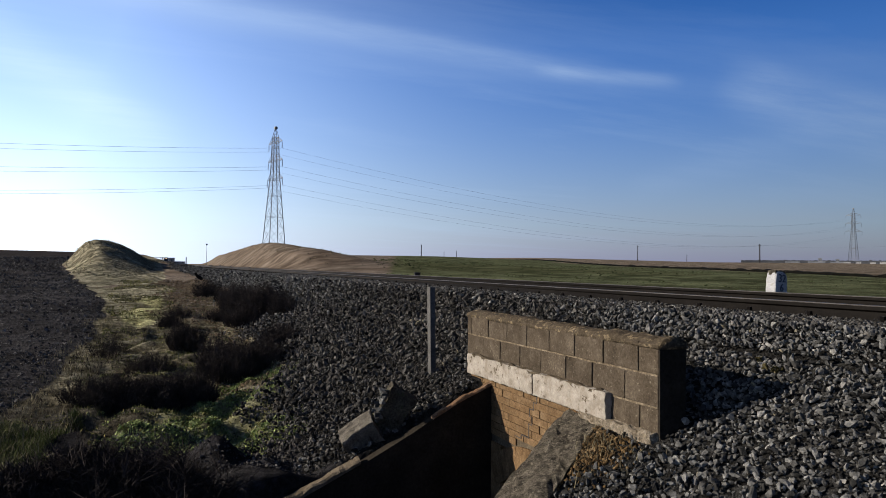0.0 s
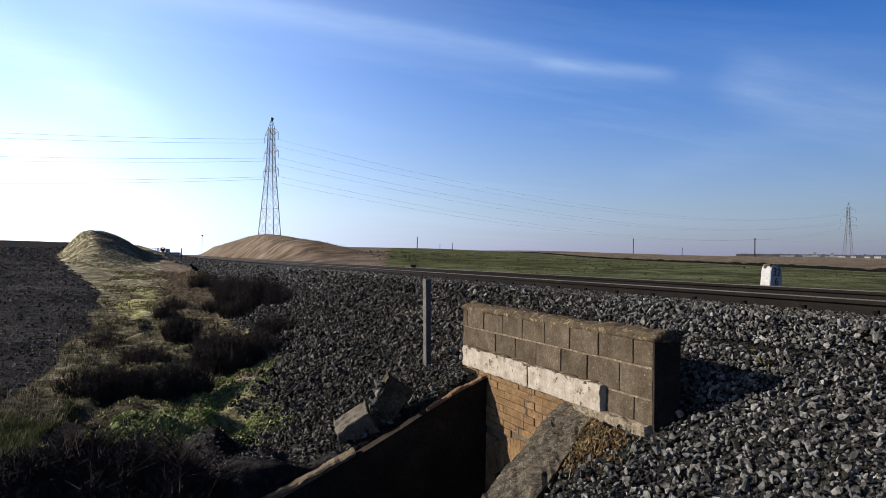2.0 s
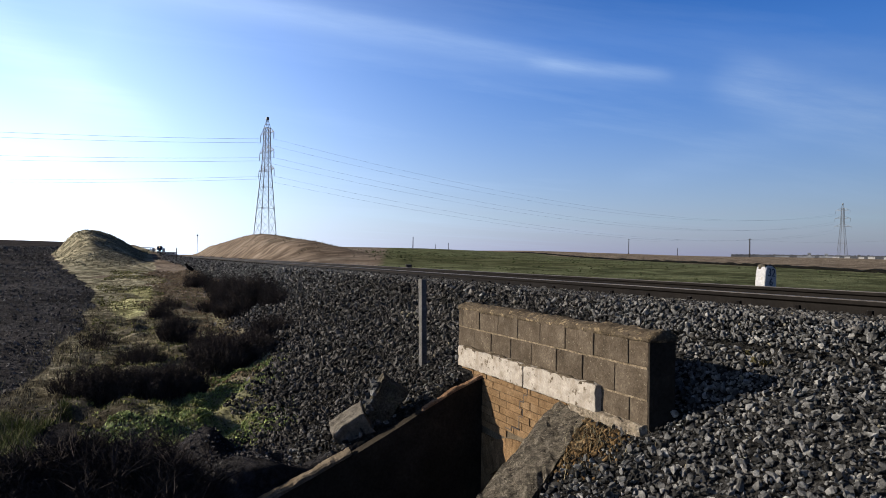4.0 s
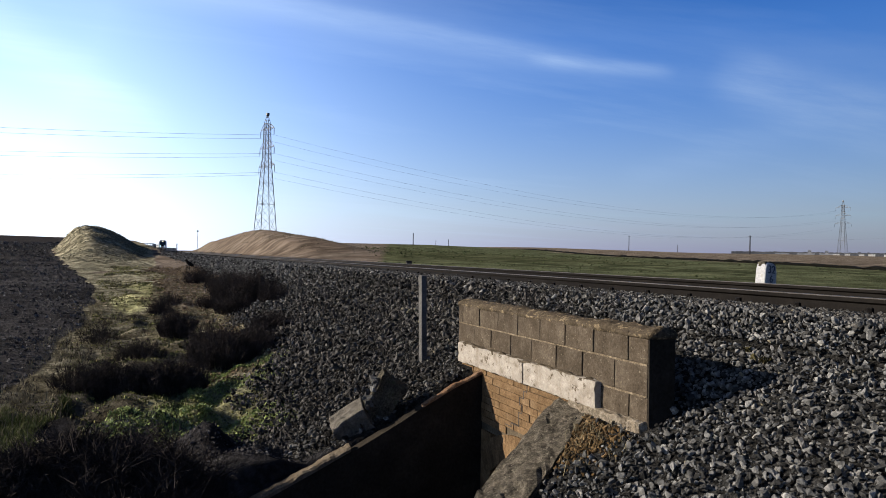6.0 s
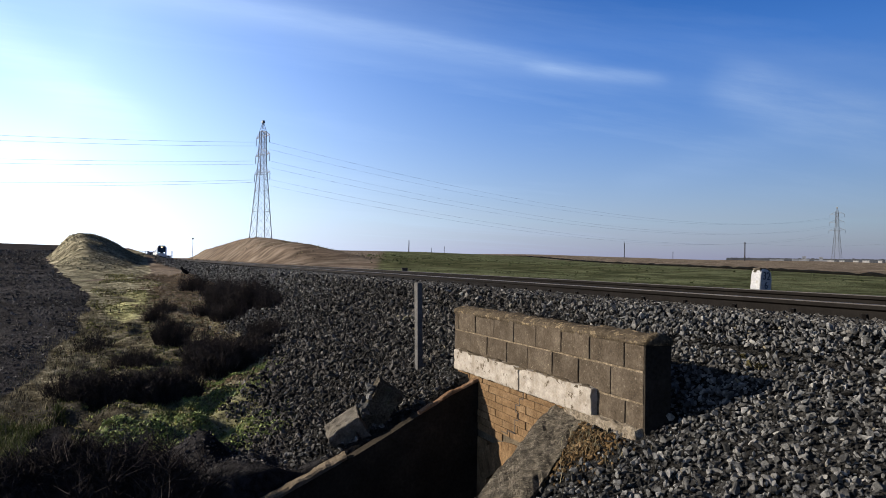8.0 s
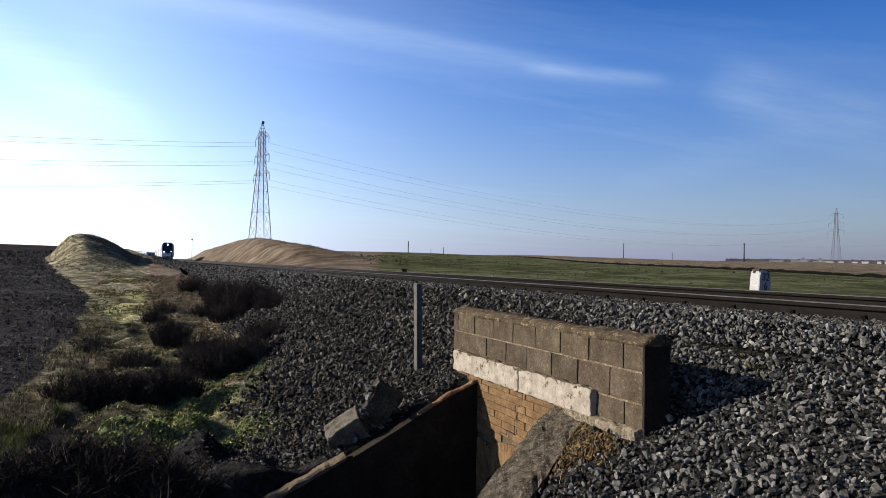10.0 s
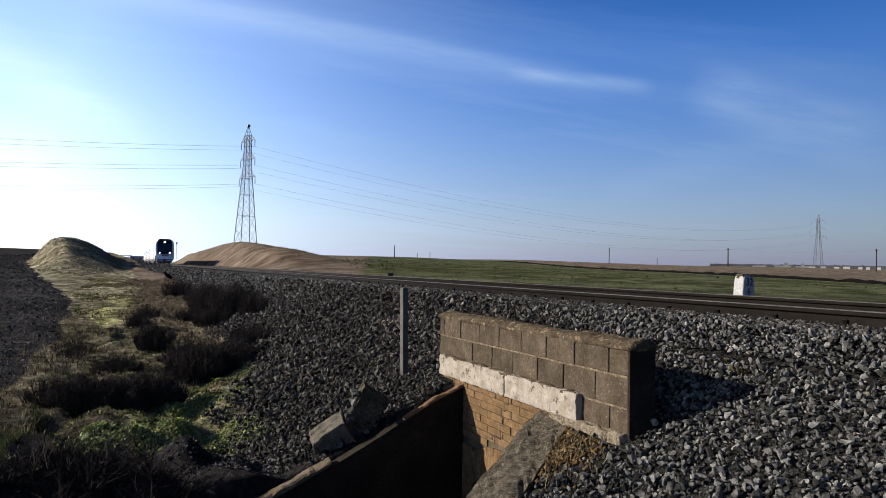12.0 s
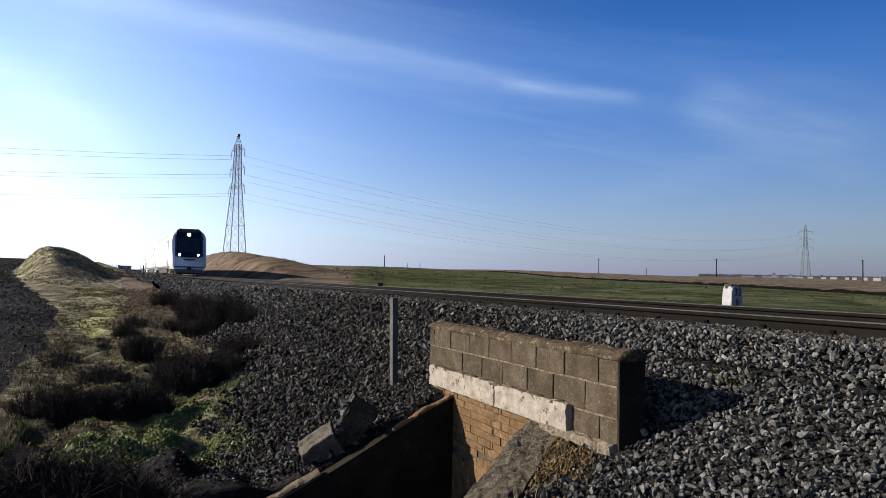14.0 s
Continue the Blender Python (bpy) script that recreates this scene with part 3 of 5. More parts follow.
def scatter(name, points, sizes, shapes, material, seed):
    """Joins one turned and scaled copy of a shape at each point into a single mesh."""
    r = np.random.RandomState(seed)
    V, Fc, base = [], [], 0
    kind = r.randint(0, len(shapes), len(points))
    for k, (sv, sf) in enumerate(shapes):
        idx = np.where(kind == k)[0]
        n = len(idx)
        if not n:
            continue
        q = r.normal(size=(n, 4))
        q /= np.linalg.norm(q, axis=1)[:, None]
        a, b, c, d = q.T
        R = np.stack([np.stack([1 - 2 * (c * c + d * d), 2 * (b * c - a * d), 2 * (b * d + a * c)], -1),
                      np.stack([2 * (b * c + a * d), 1 - 2 * (b * b + d * d), 2 * (c * d - a * b)], -1),
                      np.stack([2 * (b * d - a * c), 2 * (c * d + a * b), 1 - 2 * (b * b + c * c)], -1)], 1)
        v = np.einsum("nij,vj->nvi", R, sv) * sizes[idx][:, None, None] + points[idx][:, None, :]
        f = sf[None] + (base + np.arange(n) * len(sv))[:, None, None]
        V.append(v.reshape(-1, 3)), Fc.append(f.reshape(-1, 3))
        base += n * len(sv)
    return from_arrays(name, np.concatenate(V), np.concatenate(Fc), material)


def build_ballast():
    r = np.random.RandomState(11)
    P, S = [], []
    for y0, y1, gap, size in ((0.9, 4.4, 0.0235, 0.0144), (4.4, 7.5, 0.0275, 0.0166), (7.5, 18, 0.036, 0.0218), (18, 34, 0.048, 0.029), (34, 75, 0.078, 0.045), (75, 150, 0.16, 0.075)):
        x, y = np.meshgrid(np.arange(0.8, 8.4 if y0 < 18 else 8.6, gap), np.arange(y0, y1, gap))
        x, y = x.ravel() + r.uniform(-0.5, 0.5, x.size) * gap, y.ravel() + r.uniform(-0.5, 0.5, y.size) * gap
        keep = x > ballast_edge(y) + wave(x, y, 2.5, 8) * 0.16 - 0.1 * r.exponential(1, x.size)
        keep &= ~((x > 2.66) & (x < 2.95) & (y > 3.2) & (y < 5.9))                      # the head wall
        keep &= ~((y > 3.70 - 0.74 * (2.61 - x)) & (y < 5.36 + 0.13 * (x - 1)) & (x < 2.8))   # ditch and its walls
        keep &= ~((np.abs(np.abs(x - TRACK_X) - HALF_GAUGE) < 0.09))
        keep &= (x < 4.9) | ((r.uniform(size=x.size) < 0.35) & (x > 5.0) & (x < 8.0))
        dirt = np.exp(-((x - 2.45) / 0.28) ** 2 - ((y - 3.55) / 0.35) ** 2)
        keep &= r.uniform(size=x.size) > dirt * 1.3
        x, y = x[keep], y[keep]
        s = size * np.clip(r.lognormal(0, 0.36, x.size), 0.45, 2.0)
        z = height(x, y) + s * r.uniform(-0.9, 1.9, x.size)
        d = np.abs(x - TRACK_X)
        near = smooth01((34 - y) / 10)
        z = np.where(d < 2.1, np.minimum(z + 0.045 * near, 1.225 + 0.035 * near - 0.7 * s), z)
        z = np.where(d < 1.7, np.minimum(z, np.where(d > 1.0, 1.205 + 0.04 * near, 1.165)), z)
        P.append(np.stack([x, y, z], -1)), S.append(s)
    P, S = np.concatenate(P), np.concatenate(S)
    # paler grey stone near the culvert and far along; darker, browner stone down the bank beyond it and on the near
    # crest
    darker = np.maximum(smooth01((P[:, 1] - 4.4) / 2.2) * smooth01((22 - P[:, 1]) / 11) * smooth01((4.7 - P[:, 0]) / 1.0), 0.7 * smooth01((P[:, 0] - 3.9) / 0.5) * (P[:, 1] < 15)) > r.uniform(size=len(S))
    ochre = (r.uniform(size=len(S)) < 0.004) & (P[:, 1] < 9)
    for k, material, label in ((ochre, PALE_STONE, "scattered ochre stones among the grey ballast"), (~darker & ~ochre, BALLAST, "angular grey broken stone heaped along the railway bank"), (darker & ~ochre, BROWN_BALLAST, "darker brownish broken stone on the railway bank")):
        ob = scatter("ballast", P[k], S[k], pebble_shapes(24, 5, 0.66, 13, 1.22), material, 12)
        tagged(ob, label, "ballast", kind="stuff")


# ---- railway ----
def rail_mesh(y0, y1):
    """Flat-bottomed rail: foot, web and head."""
    prof = [(-0.070, 0), (0.070, 0), (0.070, 0.011), (0.010, 0.030), (0.008, 0.105), (0.035, 0.120), (0.035, 0.148), (0.028, 0.155),
            (-0.028, 0.155), (-0.035, 0.148), (-0.035, 0.120), (-0.008, 0.105), (-0.010, 0.030), (-0.070, 0.011)]
    bm = bmesh.new()
    ys = [y0, *range(int(y0) + 12, int(y1), 12), y1]
    rings = [[bm.verts.new((x, y, z)) for x, z in prof] for y in ys]
    n = len(prof)
    for a, b in zip(rings, rings[1:]):
        for i in range(n):
            f = bm.faces.new((a[i], a[(i + 1) % n], b[(i + 1) % n], b[i]))
            f.material_index = 1 if i in (6, 7, 8) else 0
    bm.faces.new(rings[0]), bm.faces.new(rings[-1][::-1])
    bmesh.ops.recalc_face_normals(bm, faces=bm.faces[:])
    return bm


def build_track():
    track = thing("railway_track", "single railway track with rusty rails on concrete sleepers", "railway track", kind="structure")
    me = mesh_of(rail_mesh(-60, 900), "rail")
    me.materials.append(RAIL_RUST), me.materials.append(RAIL_TOP)
    for s in (-1, 1):
        part("rail", me, RAIL_RUST, track, "rust-brown steel rail with a worn head", pose(TRACK_X + s * HALF_GAUGE, 0, RAIL_Z - 0.155))
    bm = box(-1.30, 1.30, -0.13, 0.13, -0.20, 0.0, 0.02)
    sleeper = mesh_of(bm, "sleeper")
    bm = bmesh.new()
    box(-0.05, 0.045, -0.075, 0.075, 0, 0.030, 0.008, bm)
    strut(bm, (0.0, 0, 0.0), (0.0, 0, 0.092), 0.062, 6, 0.050)
    box(-0.05, 0.03, -0.02, 0.02, 0.022, 0.036, 0.004, bm)
    clip = mesh_of(bm, "clip")
    for i in range(-6, 140):
        y = 0.35 + i * 0.6
        s = part("sleeper", sleeper, SLEEPER, track, "", pose(TRACK_X, y, RAIL_Z - 0.160))
        if 0 <= i < 130:
            for sx in (-1, 1):
                part("rail_clip", clip, RAIL_RUST, s, "", pose(sx * HALF_GAUGE + (0.125 if sx > 0 else -0.125), 0, 0.0))


# ---- culvert ----
def build_culvert():
    WX, TH = 2.72, 0.20
    wall = thing("head_wall", "weathered concrete-block culvert head wall with a whitewashed beam", "head wall", kind="structure")
    # top and second course; joints as they stand along the wall
    def blocks(joints, z0, z1):
        for a, b in zip(joints, joints[1:]):
            bm = box(-TH / 2, TH / 2, -(b - a) / 2 + 0.005, (b - a) / 2 - 0.005, -(z1 - z0) / 2 + 0.005, (z1 - z0) / 2 - 0.005, 0.006, None, 0.004, 6, 24.0)
            part("block", bm, BLOCK, wall, "", pose(WX + TH / 2 + random.uniform(-0.004, 0.004), (a + b) / 2, (z0 + z1) / 2))
    top = [3.24, 3.425, 3.78, 4.113, 4.451, 4.787, 5.124, 5.473, 5.813, 5.91]
    mid = [3.24, 3.555, 3.903, 4.223, 4.571, 4.899, 5.24, 5.566, 5.91]
    blocks(top, 0.977, 1.168)
    blocks(mid, 0.787, 0.977)
    blocks([3.24, 3.41, 3.74, 4.08], 0.60, 0.787)
    part("mortar", box(WX + 0.010, WX + TH - 0.010, 3.25, 5.90, 0.48, 1.155), MORTAR, wall, "grey-brown mortar joints")
    for zz in (0.787, 0.977):
        part("bed_joint", box(WX + 0.001, WX + 0.06, 3.25, 5.90, zz - 0.0055, zz + 0.0055, 0, None, 0.004, 14, 30.0), BED, wall, "pale crumbling bed joint")
    # rounded, crumbling mortar cap
    bm = bmesh.new()
    ys = np.linspace(3.23, 5.92, 120)
    rows = []
    for y in ys:
        ring = []
        for k in range(9):
            u = k / 8
            x = WX - 0.004 + u * (TH + 0.008)
            z = 1.158 + 0.034 * math.sin(math.pi * u) ** 0.6 + 0.018 * noise.noise(Vector((x * 9, y * 6, 1))) + 0.012 * noise.noise(Vector((x * 25, y * 22, 1)))
            ring.append(bm.verts.new((x, y, z)))
        ring.append(bm.verts.new((WX + TH, y, 1.13))), ring.append(bm.verts.new((WX, y, 1.13)))
        rows.append(ring)
    for a, b in zip(rows, rows[1:]):
        for i in range(11):
            bm.faces.new((a[i], a[(i + 1) % 11], b[(i + 1) % 11], b[i]))
    bm.faces.new(rows[0]), bm.faces.new(rows[-1][::-1])
    bmesh.ops.recalc_face_normals(bm, faces=bm.faces[:])
    part("mortar_cap", bm, CAP, wall, "crumbling rounded mortar cap", None, True)
    # thin near-black facing, added to deepen the shade on the near end
    part("end_shading", box(WX + 0.004, WX + TH - 0.004, 3.232, 3.246, 0.50, 1.15, 0.003, None, 0.003, 6, 14.0), DARK_RENDER, wall, "near-black facing that paints shade on the wall's end")
    part("footing", box(WX - 0.05, WX + TH, 3.25, 4.0, 0.42, 0.640, 0.02, None, 0.02, 12, 22.0), FOOTING, wall, "rough pale footing")
    # whitewashed beam in two lengths, a little proud of the blocks
    for a, b in ((3.69, 4.605), (4.62, 5.80)):
        part("beam", box(WX - 0.05, WX + 0.02, a, b, 0.630, 0.806, 0.009, None, 0.009, 22, 19.0), WHITE_BEAM, wall, "chipped whitewashed concrete beam")
    part("crust", box(WX - 0.042, WX + 0.01, 3.72, 5.78, 0.785, 0.811, 0.004, None, 0.024, 30, 17.0), MORTAR, wall, "crumbling brown crust on the beam")
    # brickwork under the beam, with the crown of an arch below
    face = thing("culvert_face", "orange brick culvert face with an arched opening", "brick wall", kind="structure")
    part("brick_backing", box(WX + 0.011, WX + 0.25, 3.6, 5.75, 0.10, 0.63), MORTAR, face, "sandy mortar behind the bricks")
    brick = mesh_of(box(-0.055, 0.055, -0.120, 0.120, -0.0275, 0.0275, 0.003), "brick")
    cy, cz, rad = 4.70, -0.98, 1.06
    z, row = 0.600, 0
    while z > 0.14:
        y = 3.72 + (row % 2) * 0.122
        while y < 5.75:
            if math.hypot(y - cy, z - cz) > rad + 0.145:
                part("brick", brick, BRICK, face, "", pose(WX + 0.055 + random.uniform(-0.004, 0.003), y, z, random.uniform(-0.5, 0.5), 0, random.uniform(-0.6, 0.6)))
            y += 0.246
        z, row = z - 0.059, row + 1
    for a, b in ((3.6, 4.02), (5.22, 5.75)):
        part("brick_backing", box(WX + 0.003, WX + 0.25, a, b, -1.1, 0.095), BRICK, face)
    # voussoirs of the flat arch
    for i in range(-13, 14):
        a = i * 0.0505
        part("brick", brick, BRICK, face, "", Matrix.Translation((WX + 0.055, cy + math.sin(a) * (rad - 0.02), cz + math.cos(a) * (rad - 0.02))) @ pose(0, 0, 0, -math.degrees(a) + 90))
    part("arch_soffit", arch_shell(WX, cy, cz, rad - 0.14), DARK_RENDER, face, "dark culvert barrel running under the track")
    # a stepped crack down the bricks
    y, z = 4.62, 0.62
    bm = bmesh.new()
    for dy, dz in ((0, -0.06), (0.05, 0), (0, -0.06), (0.06, 0), (0, -0.06), (-0.04, 0), (0, -0.06), (0.05, 0), (0, -0.11), (0.12, 0), (0, -0.03), (0.10, 0)):
        a, b = (y, z), (y + dy, z + dz)
        y, z = b
        box(WX - 0.004, WX + 0.01, min(a[0], b[0]) - 0.005, max(a[0], b[0]) + 0.005, min(a[1], b[1]) - 0.004, max(a[1], b[1]) + 0.004, 0, bm)
    part("crack", bm, CLIP, face, "dark stepped crack between the bricks")
    # wing walls with sloping tops
    left = thing("wing_wall", "dark wing wall with a broken pale coping", "wing wall", kind="structure")
    part("wall_body", prism([(2.74, 5.40, 0.565), (2.44, 5.355, 0.475), (2.15, 5.31, 0.345), (1.93, 5.285, 0.235), (1.50, 5.22, 0.045), (0.55, 5.10, -0.31)], 0.10, -1.2), DARK_RENDER, left)
    part("coping", slab_strip([(2.76, 5.385, 0.615), (2.44, 5.345, 0.50), (2.14, 5.30, 0.365)], 0.06, 0.025, 3, 0.9), RUSTY_COPING, left, "reddish broken coping")
    part("coping", slab_strip([(1.50, 5.20, 0.105), (1.2, 5.15, -0.015), (0.55, 5.08, -0.28)], 0.12, 0.04, 4, 1.1), PALE_COPING, left, "pale mortar coping")
    right = thing("wing_wall", "mossy concrete wing wall sloping down from the head wall", "wing wall", kind="structure")
    part("wall_body", prism([(2.72, 4.17, 0.52), (1.85, 3.56, 0.20), (1.1, 2.96, -0.1)], -0.36, -1.2), DARK_RENDER, right)
    part("coping", slab_strip([(2.72, 4.24, 0.60), (1.87, 3.63, 0.285), (1.1, 3.02, -0.02)], -0.43, 0.12, 5, 1.5), LICHEN, right, "rough lichened concrete coping")


def arch_shell(wx, cy, cz, r):
    bm = bmesh.new()
    rings = []
    for x in (wx + 0.03, wx + 1.6, wx + 5.5):
        rings.append([bm.verts.new((x, cy + r * math.sin(a), cz + r * math.cos(a))) for a in np.linspace(-1.5, 1.5, 21)])
    for a, b in zip(rings, rings[1:]):
        for i in range(20):
            bm.faces.new((a[i], a[i + 1], b[i + 1], b[i]))
    bmesh.ops.solidify(bm, geom=bm.faces[:], thickness=0.02)
    return bm


def prism(line, width, foot):
    """A wall along a line of top points, width to one side (+y or -y), down to foot."""
    bm = bmesh.new()
    rings = []
    for x, y, z in line:
        rings.append([bm.verts.new(c) for c in ((x, y, z), (x, y + width, z), (x, y + width, foot), (x, y, foot))])
    for a, b in zip(rings, rings[1:]):
        for i in range(4):
            bm.faces.new((a[i], a[(i + 1) % 4], b[(i + 1) % 4], b[i]))
    bm.faces.new(rings[0]), bm.faces.new(rings[-1][::-1])
    bmesh.ops.recalc_face_normals(bm, faces=bm.faces[:])
    return bm


def slab_strip(line, width, thick, seed, rough=1.0):
    """A rough coping along a line of points, uneven at its edges."""
    pts = []
    for (a, b) in zip(line, line[1:]):
        for k in range(16):
            pts.append(Vector(a).lerp(Vector(b), k / 16))
    pts.append(Vector(line[-1]))
    bm = bmesh.new()
    rings = []
    for i, p in enumerate(pts):
        ring = []
        for j in range(7):
            u = j / 6
            q = p + Vector((0.0, width * u, 0.0))
            n = noise.noise(q * 8 + Vector((seed, 0, 0)))
            edge = 0.014 * rough * noise.noise(q * 14 + Vector((0, seed, 0)))
            ring.append(bm.verts.new((q.x + edge, q.y + edge, q.z + rough * (0.018 * n + 0.010 * noise.noise(q * 28)) - (0.012 if j in (0, 6) else 0))))
        ring.append(bm.verts.new((p.x, p.y + width, p.z - thick))), ring.append(bm.verts.new((p.x, p.y, p.z - thick)))
        rings.append(ring)
    for a, b in zip(rings, rings[1:]):
        for i in range(9):
            bm.faces.new((a[i], a[(i + 1) % 9], b[(i + 1) % 9], b[i]))
    bm.faces.new(rings[0]), bm.faces.new(rings[-1][::-1])
    bmesh.ops.recalc_face_normals(bm, faces=bm.faces[:])
    return bm


def hull(xr, yr, zr, n, seed):
    """An angular broken piece."""
    r = random.Random(seed)
    bm = bmesh.new()
    for _ in range(n):
        bm.verts.new((r.uniform(*xr), r.uniform(*yr), r.uniform(*zr)))
    got = bmesh.ops.convex_hull(bm, input=bm.verts[:])
    bmesh.ops.delete(bm, geom=[v for v in got["geom_interior"] if isinstance(v, bmesh.types.BMVert)], context="VERTS")
    bmesh.ops.recalc_face_normals(bm, faces=bm.faces[:])
    return bm


def build_chunk():
    """A broken length of the wing wall's top, tipped over on the edge of the ditch."""
    ch = thing("concrete_lump", "broken lump of concrete tipped over behind the wing wall", "rubble", pose(1.60, 5.60, 0.215))
    part("lump", box(-0.155, 0.15, -0.13, 0.12, -0.24, 0.075, 0.010, None, 0.018, 12, 13.0), RUBBLE, ch, "flat-topped pale grey piece", pose(0, 0, 0, 14, -32, -15))
    part("broken_end", box(-0.115, 0.125, -0.09, 0.09, -0.28, 0.18, 0.010, None, 0.022, 10, 10.0), COPING, ch, "upended dark slab", pose(0.285, -0.01, 0.175, 6, 32, -12))
    rng = random.Random(31)
    for k in range(16):
        u, s = rng.random(), rng.uniform(0.020, 0.038)
        x, y, z = 0.13 + 0.07 * u + rng.gauss(0, 0.014), rng.uniform(-0.13, 0.02), 0.11 + 0.25 * u
        part("set_stone", hull((x - s * 1.2, x + s * 1.2), (y - s, y + s), (z - s, z + s), 16, 30 + k), BALLAST, ch, "broken stone set in the concrete")


def build_marker_post():
    z = float(height(2.57, 6.42))
    p = thing("marker_post", "slim pale concrete post leaning in the ballast", "post", pose(2.57, 6.42, z, 0, -1.6, 12))
    part("shaft", box(-0.031, 0.031, -0.03, 0.03, -0.25, 0.865, 0.008, None, 0.003, 3), POST, p)


def build_stone_weeds():
    """A weed and a pale boulder among the broken stone."""
    for x, y, n in ((3.55, 3.16, 22), (3.63, 3.34, 12)):
        rng = random.Random(n)
        w = thing("ballast_weed", "small yellowing weed growing in the ballast", "weed", pose(x, y, float(height(x, y)) + 0.01), "weeds in the ballast")
        bm = bmesh.new()
        for _ in range(n):
            a, l = rng.uniform(0, 6.283), rng.uniform(0.02, 0.055)
            o, t = Vector((math.cos(a), math.sin(a), 0)), Vector((-math.sin(a), math.cos(a), 0)) * 0.008
            p = Vector((rng.gauss(0, 0.02), rng.gauss(0, 0.02), 0))
            q = p + o * l * 0.6 + Vector((0, 0, l * rng.uniform(0.4, 0.9)))
            e = p + o * l + Vector((0, 0, l * rng.uniform(0.1, 0.8)))
            v = [bm.verts.new(c) for c in (p - t * 0.3, p + t * 0.3, q + t, e, q - t)]
            bm.faces.new(v)
        tagged(part("leaf_mass", bm, YELLOW_LEAF, w), kind="stuff")
        bm = bmesh.new()
        strut(bm, (0, 0, -0.03), (0.005, 0.004, 0.035), 0.006, 5)
        part("stalk", bm, STRAW, w)
    x, y = 4.30, 3.03
    b = thing("pale_stone", "pale yellowish stone lying on the ballast", "stone", pose(x, y, 1.215, 10, 20, 30))
    part("stone", hull((-0.042, 0.042), (-0.034, 0.034), (-0.026, 0.03), 30, 3), PALE_STONE, b)


def build_km_stone():
    d = 12.9
    x, y = 0.7470 * d, 0.6648 * d
    st = thing("kilometre_stone", "whitewashed kilometre stone with dark painted numerals", "milestone", pose(x, y, 0.80, 0, 3.5, 4))
    bm = bmesh.new()
    prof = [(-0.155, 0.0), (0.155, 0.0), (0.150, 0.64), (0.12, 0.745), (0.04, 0.785), (-0.07, 0.79), (-0.12, 0.755), (-0.14, 0.66)]
    rings = []
    for yy, s in ((-0.095, 0.94), (-0.08, 1.0), (0.08, 1.0), (0.095, 0.94)):
        rings.append([bm.verts.new((a * s, yy, b * (0.985 if s < 1 else 1))) for a, b in prof])
    n = len(prof)
    for a, b in zip(rings, rings[1:]):
        for i in range(n):
            bm.faces.new((a[i], a[(i + 1) % n], b[(i + 1) % n], b[i]))
    bm.faces.new(rings[0]), bm.faces.new(rings[-1][::-1])
    bmesh.ops.recalc_face_normals(bm, faces=bm.faces[:])
    part("stone", bm, STONE_WHITE, st)
    part("broken_top", box(-0.12, 0.11, -0.088, 0.088, 0.735, 0.80, 0.01, None, 0.03, 8, 16.0), COPING, st, "broken dark top with the paint gone")
    for txt, zz, size in (("32", 0.61, 0.19), ("6", 0.455, 0.18)):
        cu = bpy.data.curves.new("numeral", "FONT")
        cu.body, cu.size, cu.extrude, cu.align_x = txt, size, 0.004, "CENTER"
        tmp = bpy.data.objects.new("numeral", cu)
        me = bpy.data.meshes.new_from_object(tmp)
        bpy.data.objects.remove(tmp)
        part("numerals", me, PAINT_BLUE, st, "dark painted numerals", pose(0.01, -0.099, zz, 90, 0, 0))


# ---- train ----
def section(w, z0, z1, n=6):
    """Half-rounded cross-section of a carriage: x, z points counter-clockwise from the lower left."""
    pts = [(-w * 0.90, z0), (w * 0.90, z0), (w * 0.985, z0 + 0.30), (w, 1.0), (w, 1.30), (w, 1.60), (w, 2.20), (w, z1 - 1.15)]
    for k in range(n + 1):
        a = k / n * math.pi / 2
        pts.append((w * (0.42 + 0.58 * math.cos(a) ** 0.8), z1 - 1.0 + 1.0 * math.sin(a) ** 0.9))
    right = pts[1:]
    return pts[:1] + right + [(-x, z) for x, z in right[::-1]][:-1]


def loft(rings):
    bm = bmesh.new()
    vs = [[bm.verts.new(p) for p in r] for r in rings]
    n = len(vs[0])
    for a, b in zip(vs, vs[1:]):
        for i in range(n):
            bm.faces.new((a[i], a[(i + 1) % n], b[(i + 1) % n], b[i]))
    bm.faces.new(vs[0]), bm.faces.new(vs[-1][::-1])
    bmesh.ops.recalc_face_normals(bm, faces=bm.faces[:])
    return bm


CAR, TOP, HALF_W = 21.0, 3.93, 1.44


def rake(z):
    """How far back the front leans at a height; below the mask it swells into a blunt nose."""
    return 0.30 * max(0.0, z - 1.55) - (0.16 * math.sin(math.pi * (z - 0.5) / 1.05) if 0.5 < z < 1.55 else 0.0)


def car_body(nose):
    base = section(HALF_W, 0.55, TOP)
    rings = []
    ends = ((0.0, 0.86, 0.90), (0.10, 0.93, 0.95), (0.35, 0.975, 0.985), (1.0, 1.0, 1.0), (2.4, 1.0, 1.0)) if nose else ((0.0, 0.97, 0.985), (0.06, 1.0, 1.0), (2.4, 1.0, 1.0))
    for y, sx, sz in ends:
        rings.append([(x * sx, y + (rake(z) * max(0.0, 1 - y / 2.4) if nose else 0), 0.55 + (z - 0.55) * sz) for x, z in base])
    for y in (CAR - 0.06, CAR):
        s = 1.0 if y < CAR - 0.01 else 0.97
        rings.append([(x * s, y, z) for x, z in base])
    return loft(rings)


